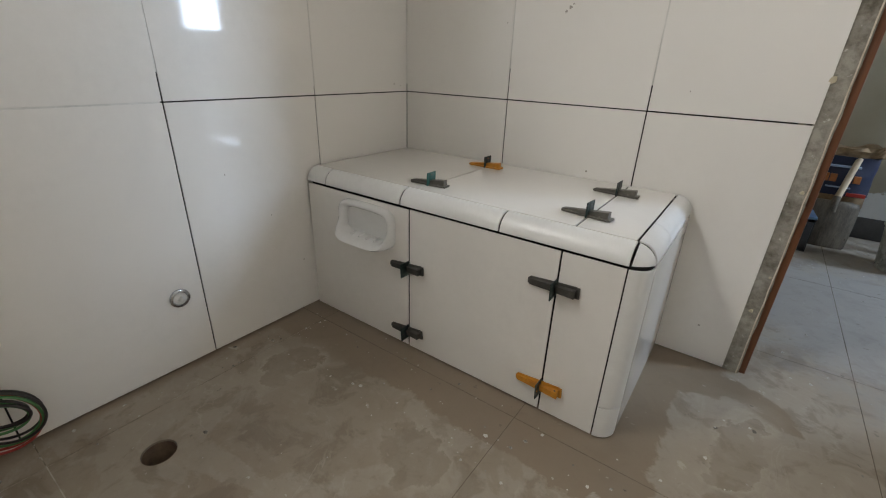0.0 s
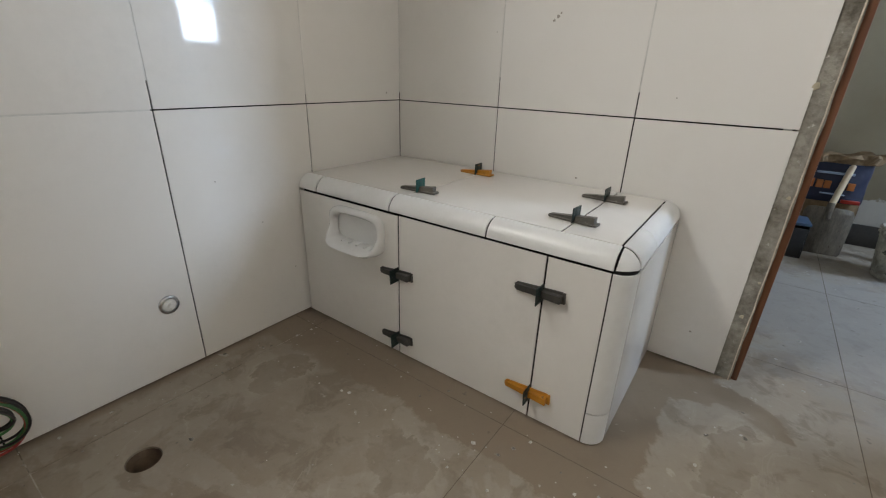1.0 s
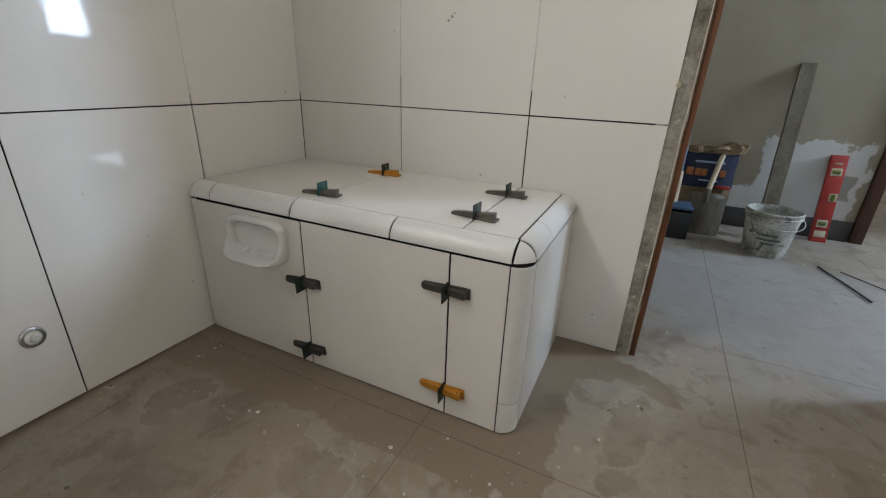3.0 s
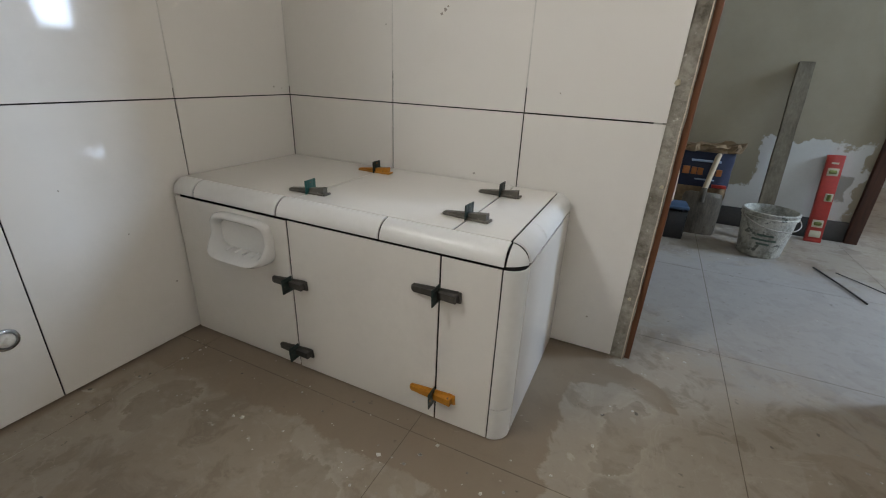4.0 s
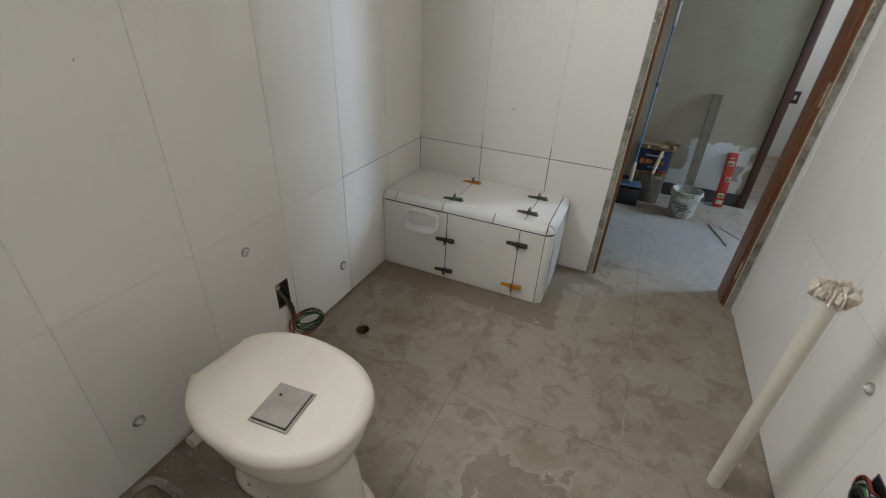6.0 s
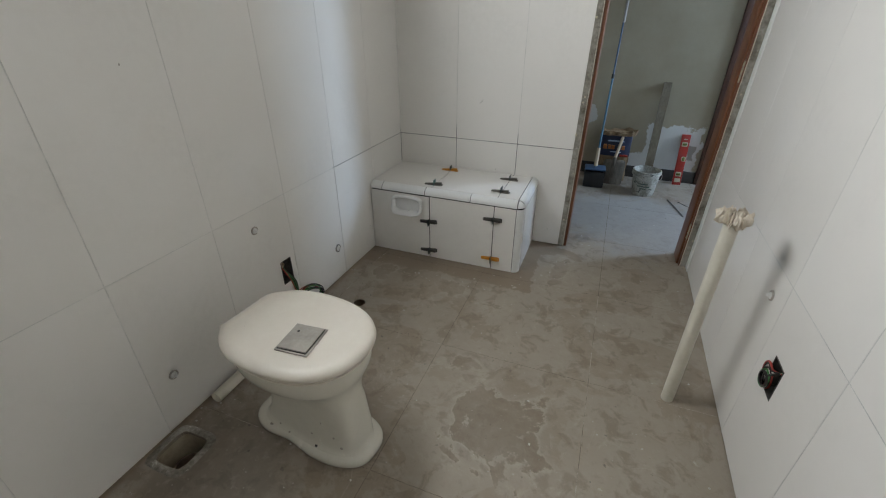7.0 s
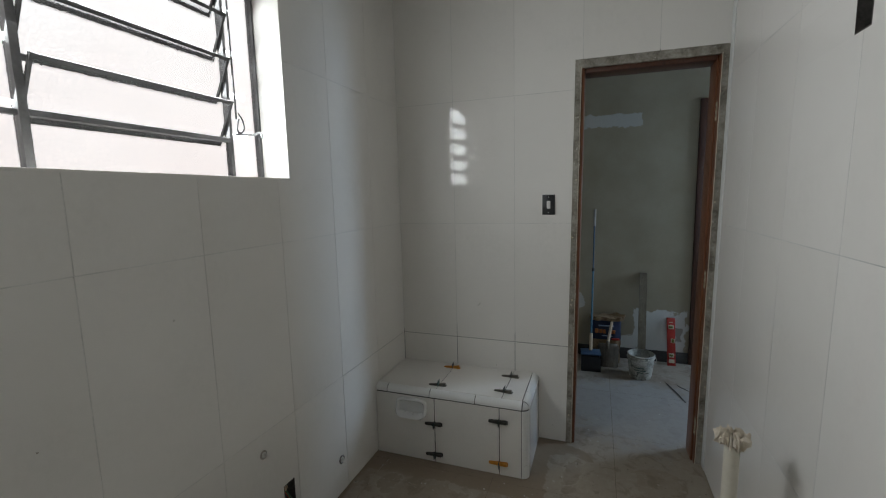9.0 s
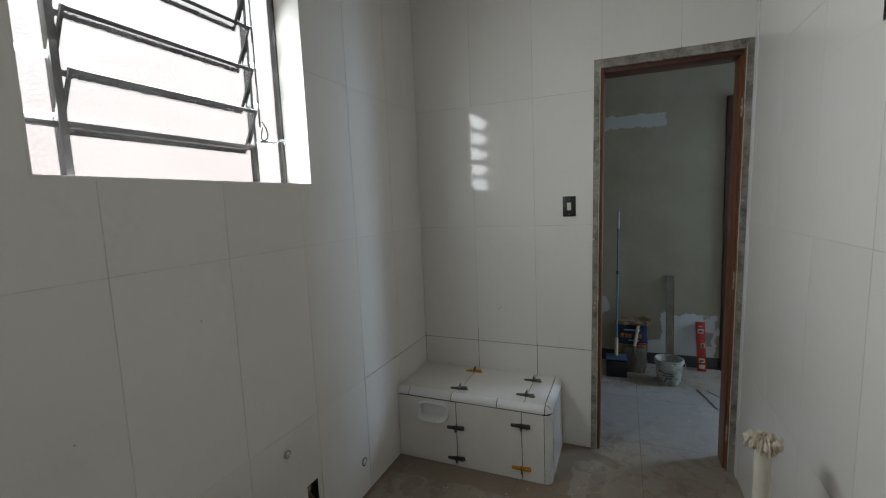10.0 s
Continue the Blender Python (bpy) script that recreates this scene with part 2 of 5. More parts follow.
# grey tone picked to weaken the bounce from the unseen ceiling
M_CEIL = two_tone("bounce_cutting_grey_ceiling", (0.40, 0.39, 0.37), (0.50, 0.49, 0.465), 0.8, 0, 3, 60, b_strength=0.2, own=False)
M_FGROUT = two_tone("dusty_floor_grout", (0.075, 0.060, 0.048), (0.21, 0.165, 0.12), 0.9, 0, 5, 60, own=False)
M_FGROUT_P = two_tone("cement_filled_floor_grout", (0.17, 0.135, 0.10), (0.50, 0.46, 0.40), 0.9, 0, 7, 40, 0.46, 0.56, own=False)
M_SHAFT = two_tone("stained_cream_pipe_wall", (0.30, 0.245, 0.165), (0.50, 0.43, 0.31), 0.7, 0, 10, 60)
M_RUST = two_tone("rust_stained_pipe", (0.10, 0.055, 0.035), (0.26, 0.19, 0.13), 0.8, 0, 12, 60)
M_MORTAR = two_tone("rough_mortar", (0.125, 0.108, 0.082), (0.40, 0.375, 0.325), 0.9, 0, 11, 80, 0.36, 0.60, 0.7, 0.008, ((0.60, 0.575, 0.52), 26, 0.64), own=False)
M_PLASTER = two_tone("white_plaster", (0.72, 0.72, 0.70), (0.80, 0.80, 0.78), 0.7, 0, 3, 60, b_strength=0.2, own=False)
M_WOOD = wood_material("reddish_door_wood", (0.115, 0.040, 0.018), (0.215, 0.082, 0.036), 0.42)
# for the dark far lining, and the shaded head of the reddish one
M_WOOD_DARK = wood_material("dark_and_shaded_door_wood", (0.05, 0.018, 0.01), (0.10, 0.036, 0.018), 0.45)
M_STEEL = two_tone("painted_window_steel", (0.085, 0.083, 0.084), (0.15, 0.148, 0.148), 0.45, 0.2, 8, 80, spots=((0.3, 0.29, 0.28), 40, 0.72))
M_CHROME = two_tone("dull_chrome", (0.42, 0.43, 0.45), (0.68, 0.69, 0.70), 0.25, 1.0, 20, 150)
M_PLUG = two_tone("white_plastic_plug", (0.62, 0.61, 0.58), (0.78, 0.77, 0.74), 0.4, 0, 30, 200)
M_CERAMIC = two_tone("toilet_ceramic", (0.66, 0.63, 0.545), (0.73, 0.70, 0.62), 0.16, 0, 4, 40, 0.3, 0.7, 0.05, 0.001, ((0.34, 0.30, 0.25), 21, 0.725), 0.3)
M_LID = two_tone("toilet_lid_plastic", (0.72, 0.655, 0.565), (0.785, 0.73, 0.645), 0.36, 0, 5, 50, 0.3, 0.7, 0.08, 0.001, ((0.50, 0.45, 0.37), 13, 0.735), 0.45)
M_SOAP = two_tone("soap_dish_ceramic", (0.74, 0.735, 0.72), (0.80, 0.80, 0.785), 0.14, 0, 9, 90, b_strength=0.06)
M_COVER = two_tone("dusty_metal_cover", (0.31, 0.285, 0.25), (0.45, 0.415, 0.37), 0.75, 0.05, 12, 110, spots=((0.12, 0.11, 0.1), 45, 0.7))
M_PVC = two_tone("cream_pipe", (0.62, 0.575, 0.475), (0.72, 0.68, 0.585), 0.4, 0, 7, 60, spots=((0.3, 0.26, 0.2), 30, 0.74))
M_PAPER = two_tone("crumpled_paper", (0.55, 0.46, 0.35), (0.80, 0.74, 0.64), 0.9, 0, 25, 120, b_strength=0.5, b_dist=0.004)
M_KRAFT = two_tone("brown_kraft_paper", (0.14, 0.085, 0.042), (0.32, 0.215, 0.12), 0.85, 0, 9, 70, b_strength=0.5, b_dist=0.004)
M_NAVY = two_tone("navy_printed_bag", (0.008, 0.012, 0.034), (0.014, 0.022, 0.058), 0.5, 0, 8, 60, b_strength=0.3, b_dist=0.003)
M_ORANGE = plain("orange_print", (0.42, 0.13, 0.03), 0.6)
M_PALEPRINT = plain("pale_blue_print", (0.30, 0.38, 0.5), 0.6)
M_WEDGE = two_tone("grey_brown_wedge_plastic", (0.085, 0.078, 0.066), (0.15, 0.138, 0.118), 0.5, 0, 30, 160, spots=((0.32, 0.30, 0.27), 60, 0.68))
# grey-brown plastic again, darkened for the shade on the bench front
M_WEDGE_SHADED = two_tone("shaded_grey_brown_wedge_plastic", (0.040, 0.037, 0.033), (0.075, 0.070, 0.062), 0.5, 0, 30, 160, spots=((0.26, 0.24, 0.22), 60, 0.70))
M_WEDGE_O = two_tone("orange_wedge_plastic", (0.45, 0.17, 0.016), (0.62, 0.27, 0.03), 0.45, 0, 30, 160, spots=((0.12, 0.09, 0.06), 60, 0.66))
M_CLIP = two_tone("dark_green_clip_plastic", (0.008, 0.020, 0.019), (0.018, 0.040, 0.036), 0.4, 0, 40, 200)
M_CLIP_T = two_tone("teal_clip_plastic", (0.012, 0.085, 0.078), (0.025, 0.14, 0.125), 0.35, 0, 40, 200)
M_BLACK = two_tone("black_plastic", (0.010, 0.010, 0.011), (0.025, 0.025, 0.026), 0.4, 0, 20, 140)
M_PAN = two_tone("black_dustpan_plastic", (0.008, 0.008, 0.009), (0.024, 0.024, 0.025), 0.35, 0, 12, 90, spots=((0.12, 0.12, 0.12), 40, 0.72))
M_BLUE = two_tone("blue_plastic", (0.045, 0.13, 0.20), (0.075, 0.20, 0.28), 0.4, 0, 15, 120)
M_NAVYRIM = plain("worn_dark_blue_plastic", (0.05, 0.10, 0.17), 0.45)
M_SPADE = two_tone("cement_crusted_steel", (0.050, 0.040, 0.030), (0.21, 0.175, 0.135), 0.6, 0.4, 10, 90, 0.3, 0.65, 0.4, 0.003, ((0.10, 0.06, 0.035), 16, 0.66), stretch=(3, 3, 0.8))
M_STICK = wood_material("raw_stick_wood", (0.50, 0.38, 0.25), (0.66, 0.53, 0.38), 0.7)
M_BOARD = two_tone("cement_smeared_board", (0.085, 0.064, 0.038), (0.24, 0.195, 0.135), 0.8, 0, 12, 80, 0.33, 0.66, 0.4, 0.003, ((0.10, 0.085, 0.06), 20, 0.68), stretch=(2, 2, 0.7))
M_BUCKET = two_tone("splashed_white_bucket", (0.25, 0.235, 0.195), (0.62, 0.60, 0.53), 0.65, 0, 13, 70, 0.40, 0.60, 0.8, 0.005, ((0.13, 0.13, 0.11), 24, 0.60))
M_FADED = plain("faded_green_print", (0.10, 0.14, 0.11), 0.7)
M_RED = two_tone("red_level_paint", (0.33, 0.022, 0.014), (0.48, 0.036, 0.022), 0.4, 0, 14, 90, spots=((0.5, 0.42, 0.36), 30, 0.72))
M_CREAM = plain("cream_vial_frame", (0.60, 0.53, 0.38), 0.5)
M_VIAL = plain("yellow_green_vial", (0.16, 0.18, 0.045), 0.15)
M_WIRE_R, M_WIRE_G, M_WIRE_K, M_WIRE_W = plain("red_wire", (0.42, 0.05, 0.04), 0.45), plain("green_wire", (0.06, 0.22, 0.07), 0.45), plain("black_wire", (0.025, 0.02, 0.02), 0.45), plain("white_wire", (0.6, 0.58, 0.55), 0.45)
M_BOXDARK = two_tone("junction_box_inside", (0.03, 0.028, 0.025), (0.12, 0.11, 0.1), 0.8, 0, 20, 120)
M_BRASS = two_tone("painted_hinge_metal", (0.30, 0.24, 0.15), (0.60, 0.55, 0.46), 0.4, 0.6, 30, 150)
M_SKIRT = two_tone("grey_skirting", (0.036, 0.031, 0.026), (0.062, 0.054, 0.046), 0.7, 0, 6, 70, own=False)


# ---- mesh helpers ----
def part(name, bm, mat, parent=None, label="", smooth=True, angle=40):
    bmesh.ops.recalc_face_normals(bm, faces=bm.faces)
    me = bpy.data.meshes.new(name)
    bm.to_mesh(me)
    bm.free()
    me.materials.append(mat)
    if smooth:
        for p in me.polygons:
            p.use_smooth = True
        me.set_sharp_from_angle(angle=radians(angle))
    ob = new(name, me)
    ob.parent = parent
    return tagged(ob, label)


def thing(name, m, label, category, group="", kind=""):
    ob = new(name)
    ob.empty_display_size = 0.05
    ob.matrix_world = m
    return tagged(ob, label, category, group, kind)


def box(bm, x0, x1, y0, y1, z0, z1, bev=0.0, seg=2):
    r = bmesh.ops.create_cube(bm, size=1)
    vs = r["verts"]
    bmesh.ops.scale(bm, vec=(x1 - x0, y1 - y0, z1 - z0), verts=vs)
    bmesh.ops.translate(bm, vec=((x0 + x1) / 2, (y0 + y1) / 2, (z0 + z1) / 2), verts=vs)
    if bev > 0:
        es = list({e for v in vs for e in v.link_edges})
        bmesh.ops.bevel(bm, geom=es, offset=bev, segments=seg, affect="EDGES", profile=0.5)
    return bm


def boxes(*rows, bev=0.0):
    bm = bmesh.new()
    for r in rows:
        box(bm, *r, bev=bev)
    return bm


def loft(rings, cap0=True, cap1=True, closed=True):
    """A skin over rings of equal numbers of points."""
    bm = bmesh.new()
    vs = [[bm.verts.new(p) for p in r] for r in rings]
    k = len(rings[0])
    for a, b in zip(vs, vs[1:]):
        for i in range(k if closed else k - 1):
            j = (i + 1) % k
            bm.faces.new((a[i], a[j], b[j], b[i]))
    if cap0:
        bm.faces.new(vs[0][::-1])
    if cap1:
        bm.faces.new(vs[-1])
    return bm


def circle(r, z, k=24, cx=0.0, cy=0.0):
    return [(cx + r * math.cos(2 * math.pi * i / k), cy + r * math.sin(2 * math.pi * i / k), z) for i in range(k)]


def lathe(profile, k=28, cap0=True, cap1=True):
    return loft([circle(r, z, k) for r, z in profile], cap0, cap1)


def superring(cx, cy, a, b, z, n=2.4, k=40, back=None):
    """A rounded oval ring; back cuts it flat at that x."""
    out = []
    for i in range(k):
        t = 2 * math.pi * i / k
        c, s = math.cos(t), math.sin(t)
        x = cx + a * math.copysign(abs(c) ** (2 / n), c)
        y = cy + b * math.copysign(abs(s) ** (2 / n), s)
        out.append((max(x, back) if back is not None else x, y, z))
    return out


def tube(points, r, k=8, smooth_steps=6, closed=False):
    """A round cable or rod along a smoothed line."""
    pts = [Vector(p) for p in points]
    line = []
    if smooth_steps > 1 and len(pts) > 2:
        for i in range(len(pts) - 1):
            p0, p1, p2, p3 = pts[max(i - 1, 0)], pts[i], pts[i + 1], pts[min(i + 2, len(pts) - 1)]
            for s in range(smooth_steps):
                t = s / smooth_steps
                line.append(0.5 * (2 * p1 + (p2 - p0) * t + (2 * p0 - 5 * p1 + 4 * p2 - p3) * t * t + (3 * p1 - p0 - 3 * p2 + p3) * t ** 3))
        line.append(pts[-1])
    else:
        line = pts
    rings, up = [], Vector((0.13, 0.27, 0.95))
    for i, p in enumerate(line):
        d = (line[min(i + 1, len(line) - 1)] - line[max(i - 1, 0)]).normalized()
        side = d.cross(up).normalized()
        up2 = side.cross(d)
        rings.append([p + (side * math.cos(2 * math.pi * j / k) + up2 * math.sin(2 * math.pi * j / k)) * r for j in range(k)])
    return loft(rings)


def slab_mesh(name, outline, depth, chamfer, mat):
    """A tile: a flat outline in (x, z) with its face at y = 0 looking to -y, a small chamfer and its depth behind."""
    cx, cz = sum(p[0] for p in outline) / len(outline), sum(p[1] for p in outline) / len(outline)

    def inset(p):
        return (p[0] + math.copysign(min(chamfer, abs(cx - p[0])), cx - p[0]), p[1] + math.copysign(min(chamfer, abs(cz - p[1])), cz - p[1]))

    k = len(outline)
    verts = [(x, 0.0, z) for x, z in map(inset, outline)] + [(x, chamfer * 0.7, z) for x, z in outline] + [(x, depth, z) for x, z in outline]
    faces = [tuple(range(k))] + [(i, k + i, k + (i + 1) % k, (i + 1) % k) for i in range(k)] + [(k + i, 2 * k + i, 2 * k + (i + 1) % k, k + (i + 1) % k) for i in range(k)]
    me = bpy.data.meshes.new(name)
    me.from_pydata(verts, [], faces)
    bm = bmesh.new()
    bm.from_mesh(me)
    bmesh.ops.recalc_face_normals(bm, faces=bm.faces)
    if bm.faces[:][0].normal.y > 0:
        bmesh.ops.reverse_faces(bm, faces=bm.faces)
    bm.to_mesh(me)
    bm.free()
    me.materials.append(mat)
    return me


def piece(name, me, parent, m):
    ob = new(name, me)
    ob.parent = parent
    ob.matrix_local = m
    return ob


# ---- structure ----
LEAN = 0.72          # the doorway and the wall beside it lean by this many degrees
H = 2.72             # ceiling height
RX = 1.698           # the wall beside the door, at the floor
WY0, WY1, WZ0, WZ1 = -1.905, -1.005, 1.525, 2.33    # the bathroom window


def wall(name, label, *rows, mat=None):
    return tagged(part(name, boxes(*rows), mat or M_GAP, None, "", False), label, "wall", "", "structure")


def cells(xa, xb, deep_a, deep_b, y0, y1, z0, z1, holes):
    """Blocks of a wall between xa and xb, with shallow recesses that leave only deep_a to deep_b."""
    ys = sorted({y0, y1, *(v for h in holes for v in h[:2])})
    zs = sorted({z0, z1, *(v for h in holes for v in h[2:])})
    rows = []
    for a, b in zip(ys, ys[1:]):
        for c, d in zip(zs, zs[1:]):
            inside = any(h[0] <= a and b <= h[1] and h[2] <= c and d <= h[3] for h in holes)
            rows.append((deep_a, deep_b, a, b, c, d) if inside else (xa, xb, a, b, c, d))
    return rows


BOX_W = (-1.1640, -1.1010, 0.1955, 0.3045)      # recesses for the junction boxes: y, y, z, z
BOX_E = (-1.2745, -1.2055, 0.3035, 0.4105)
BOX_E2 = (-1.1525, -1.0835, 1.7965, 1.9075)
wall_left = wall("wall_west", "bathroom wall of large white glazed tiles with dark open joints",
                 (-0.16, -0.009, -3.25, WY0 - 0.009, -0.2, H), (-0.16, -0.009, WY1 + 0.009, 0.16, -0.2, H),
                 *cells(-0.16, -0.009, -0.16, -0.06, WY0 - 0.009, WY1 + 0.009, -0.2, WZ0 - 0.009, [BOX_W]), (-0.16, -0.009, WY0 - 0.009, WY1 + 0.009, WZ1 + 0.009, H))
wall_back = wall("wall_north", "white tiled bathroom wall with an unfinished doorway",
                 (-0.009, 0.99, 0.009, 0.15, -0.2, H), (0.99, 1.80, 0.009, 0.15, 2.15, H), (1.76, 1.80, 0.009, 0.15, -0.2, 2.15))
wall_hall_side = wall("wall_hall_south", "plain plastered hall wall beside the bathroom doorway", (0.2, 0.99, 0.15, 0.165, -0.2, H), (1.80, 3.2, 0.05, 0.165, -0.2, H), mat=M_PLASTER)
wall_right = wall("wall_east", "bathroom wall of large white tiles with pale filled joints", *cells(0.009, 0.12, 0.06, 0.12, -3.25, 0.0, -0.2, H + 0.05, [BOX_E, BOX_E2]))
wall_right.matrix_world = pose(RX, 0, 0, 0, LEAN, 0)
wall_front = wall("wall_south", "plain white wall closing the bathroom", (-0.16, 1.9, -3.25, -3.1, -0.2, H), mat=M_PLASTER)
# closes the rooms out of view; its grey holds down light on the upper walls
ceiling = tagged(part("ceiling", boxes((-0.2, 4.0, -3.3, 3.6, H, H + 0.12)), M_CEIL, None, "", False), "unseen ceiling toned grey to cut bounced light", "ceiling", "", "structure")

# hall and the room beyond
FY = 1.465
wall_far = wall("wall_hall_north", "raw putty-grey rendered hall wall with white filler patches", (0.2, 1.885, FY, FY + 0.13, -0.2, H), (1.885, 2.7, FY, FY + 0.13, 2.13, H), (2.7, 3.2, FY, FY + 0.13, -0.2, H), mat=M_RAW)
wall_hall_west = wall("wall_hall_west", "raw rendered wall closing the hall", (0.08, 0.2, 0.16, FY + 0.13, -0.2, H), mat=M_RAW)
wall_hall_east = wall("wall_hall_east", "plastered hall wall with a bright window opening", (3.2, 3.34, 0.05, 0.86, -0.2, H), (3.2, 3.34, 1.36, FY + 0.13, -0.2, H), (3.2, 3.34, 0.86, 1.36, -0.2, 0.85), (3.2, 3.34, 0.86, 1.36, 2.1, H), mat=M_PLASTER)
wall_room_north = wall("wall_room_north", "pale plastered wall of the room beyond the hall", (1.3, 3.7, 3.3, 3.45, -0.2, H), mat=M_PLASTER)
wall_room_west = wall("wall_room_west", "pale plastered side wall with a window in the room beyond", (1.3, 1.42, FY + 0.13, 1.95, -0.2, H), (1.3, 1.42, 2.95, 3.3, -0.2, H), (1.3, 1.42, 1.95, 2.95, -0.2, 0.9), (1.3, 1.42, 1.95, 2.95, 2.1, H), mat=M_PLASTER)
wall_room_east = wall("wall_room_east", "pale plastered end wall of the room beyond", (3.6, 3.74, FY, 3.45, -0.2, H), (3.2, 3.6, FY, FY + 0.13, -0.2, H), mat=M_PLASTER)
skirt = tagged(part("baseboard", boxes((0.2, 1.883, FY - 0.011, FY - 0.001, 0.0, 0.095), bev=0.002), M_SKIRT), "grey floor-tile skirting along the raw hall wall", "baseboard", "", "structure")

# floor slab far below the tiles, so that open holes have depth
floor = tagged(part("floor", boxes((-0.2, 4.0, -3.3, 3.6, -0.3, -0.16)), M_MORTAR, None, "", False), "large dusty grey floor tiles with cement stains", "floor", "", "structure")

# ---- wall tiles ----
TW, ROWS_Z, JOINT = 0.357, (0.0, 0.577, 1.275, 1.973, 2.671, 3.0), 0.0028
tile_meshes = {}


def rect_tile(w, h):
    key = (round(w, 4), round(h, 4))
    if key not in tile_meshes:
        tile_meshes[key] = slab_mesh("wall_tile", [(0, 0), (w, 0), (w, h), (0, h)], 0.0025, 0.0003, M_TILE)
    return tile_meshes[key]


def holed_tile(x0, x1, z0, z1, hx0, hx1, hz0, hz1):
    """A tile with a square opening sawn out for a junction box."""
    bm = bmesh.new()
    rings = []
    for y in (0.0, 0.0022):
        rings.append([[bm.verts.new((x, y, z)) for x, z in ((a, c), (b, c), (b, d), (a, d))] for a, b, c, d in ((x0, x1, z0, z1), (hx0, hx1, hz0, hz1))])
    (fo, fi), (bo, bi) = rings
    for i in range(4):
        k = (i + 1) % 4
        bm.faces.new((fo[i], fo[k], fi[k], fi[i]))
        bm.faces.new((fo[i], bo[i], bo[k], fo[k]))
        bm.faces.new((fi[i], fi[k], bi[k], bi[i]))
    bmesh.ops.recalc_face_normals(bm, faces=bm.faces)
    return part_mesh("wall_tile", bm, M_TILE)


def around_cut(rect, cut):
    """What is left of a tile when an opening takes a bite from one of its sides."""
    x0, x1, z0, z1 = rect
    if cut[2] >= z1 or cut[3] <= z0:
        return [rect]
    out = [(x0, x1, z0, cut[2]), (x0, x1, cut[3], z1)]
    out.append((x0, cut[0], cut[2], cut[3]) if cut[0] > x0 else (cut[1], x1, cut[2], cut[3]))
    return out


def tile_wall(parent, place, u0, u1, cols, hole=None, cuts=()):
    """Courses of tiles between u0 and u1; hole = (ua, ub, za, zb) stays free."""
    j = JOINT / 2
    for r in range(5):
        z0, z1 = ROWS_Z[r] + (0.004 if r == 0 else j), min(ROWS_Z[r + 1] - j, H - 0.002)
        if z1 - z0 < 0.02:
            continue
        for a, b in zip(cols, cols[1:]):
            a2, b2 = max(a, u0) + j, min(b, u1) - j
            if b2 - a2 < 0.01:
                continue
            rects = [(a2, b2, z0, z1)]
            if hole:
                ha, hb, za, zb = hole
                if a2 < hb and b2 > ha and z0 < zb and z1 > za:
                    rects = []
                    if z0 < za:
                        rects.append((a2, b2, z0, za))
                    if z1 > zb:
                        rects.append((a2, b2, zb, z1))
                    m0, m1 = max(z0, za), min(z1, zb)
                    if a2 < ha - 0.004:
                        rects.append((a2, ha, m0, m1))
                    if b2 > hb + 0.004:
                        rects.append((hb, b2, m0, m1))
            for c in cuts:
                if a2 < c[0] < b2 < c[1] or c[0] < a2 < c[1] < b2:
                    rects = [q for r4 in rects for q in around_cut(r4, c)]
            for x0, x1, y0, y1 in rects:
                cut = [c for c in cuts if x0 < c[0] and c[1] < x1 and y0 < c[2] and c[3] < y1]
                if cut:
                    piece("tile", holed_tile(x0, x1, y0, y1, *cut[0]), parent, place)
                elif x1 - x0 > 0.006 and y1 - y0 > 0.006:
                    piece("tile", rect_tile(x1 - x0, y1 - y0), parent, place @ pose(x0, 0, y0))


def grout(parent, place, segments, mat=None):
    """Filled joints, a hair behind the tile faces: (u0, u1, z0, z1) strips."""
    for u0, u1, z0, z1 in segments:
        piece("grout_line", part_mesh("grout_line", boxes((u0, u1, 0.0005 if mat else 0.0012, 0.008, z0, z1)), mat or M_GROUT), parent, place)


def part_mesh(name, bm, mat):
    me = bpy.data.meshes.new(name)
    bm.to_mesh(me)
    bm.free()
    me.materials.append(mat)
    return me


j = JOINT / 2 + 0.0002
# west wall: local u runs towards the back corner; u = y + 3.1
place_w = pose(0, -3.1, 0, 0, 0, 90)
ucorner = 3.1
cols_w = [ucorner - TW * k for k in range(10, -1, -1)]
tile_wall(wall_left, place_w, 0.0, ucorner, cols_w, (WY0 + 3.1, WY1 + 3.1, WZ0, WZ1), [(BOX_W[0] + 3.1, BOX_W[1] + 3.1, *BOX_W[2:])])
uw = lambda y: y + 3.1
segs = []
for k in range(2, 9):
    y = -TW * k
    for z0, z1 in ((0.0, 0.574), (0.58, 1.272), (1.278, 1.97), (1.976, 2.668)):
        if k == 2 and z0 == 0.0:
            continue
        if WY0 < y < WY1:
            if z0 >= 1.9:
                z0 = WZ1 + 0.01
            elif z1 > WZ0:
                z1 = WZ0
        if k == 3 and z0 == 0.0:
            z0 = 0.32
        if k == 2 and z0 == 0.58:
            z0 = 0.63
        segs.append((uw(y) - j, uw(y) + j, z0, z1))
segs.append((uw(-TW) - j, uw(-TW) + j, 0.60, 2.668))
for z in (1.275, 2.671):
    segs.append((0.0, ucorner, z - j, z + j))
segs.append((0.0, uw(WY0), 1.973 - j, 1.973 + j))
segs.append((uw(WY1), ucorner, 1.973 - j, 1.973 + j))
segs.append((0.0, uw(-TW * 2) - 0.004, 0.577 - j, 0.577 + j))
grout(wall_left, place_w, segs)

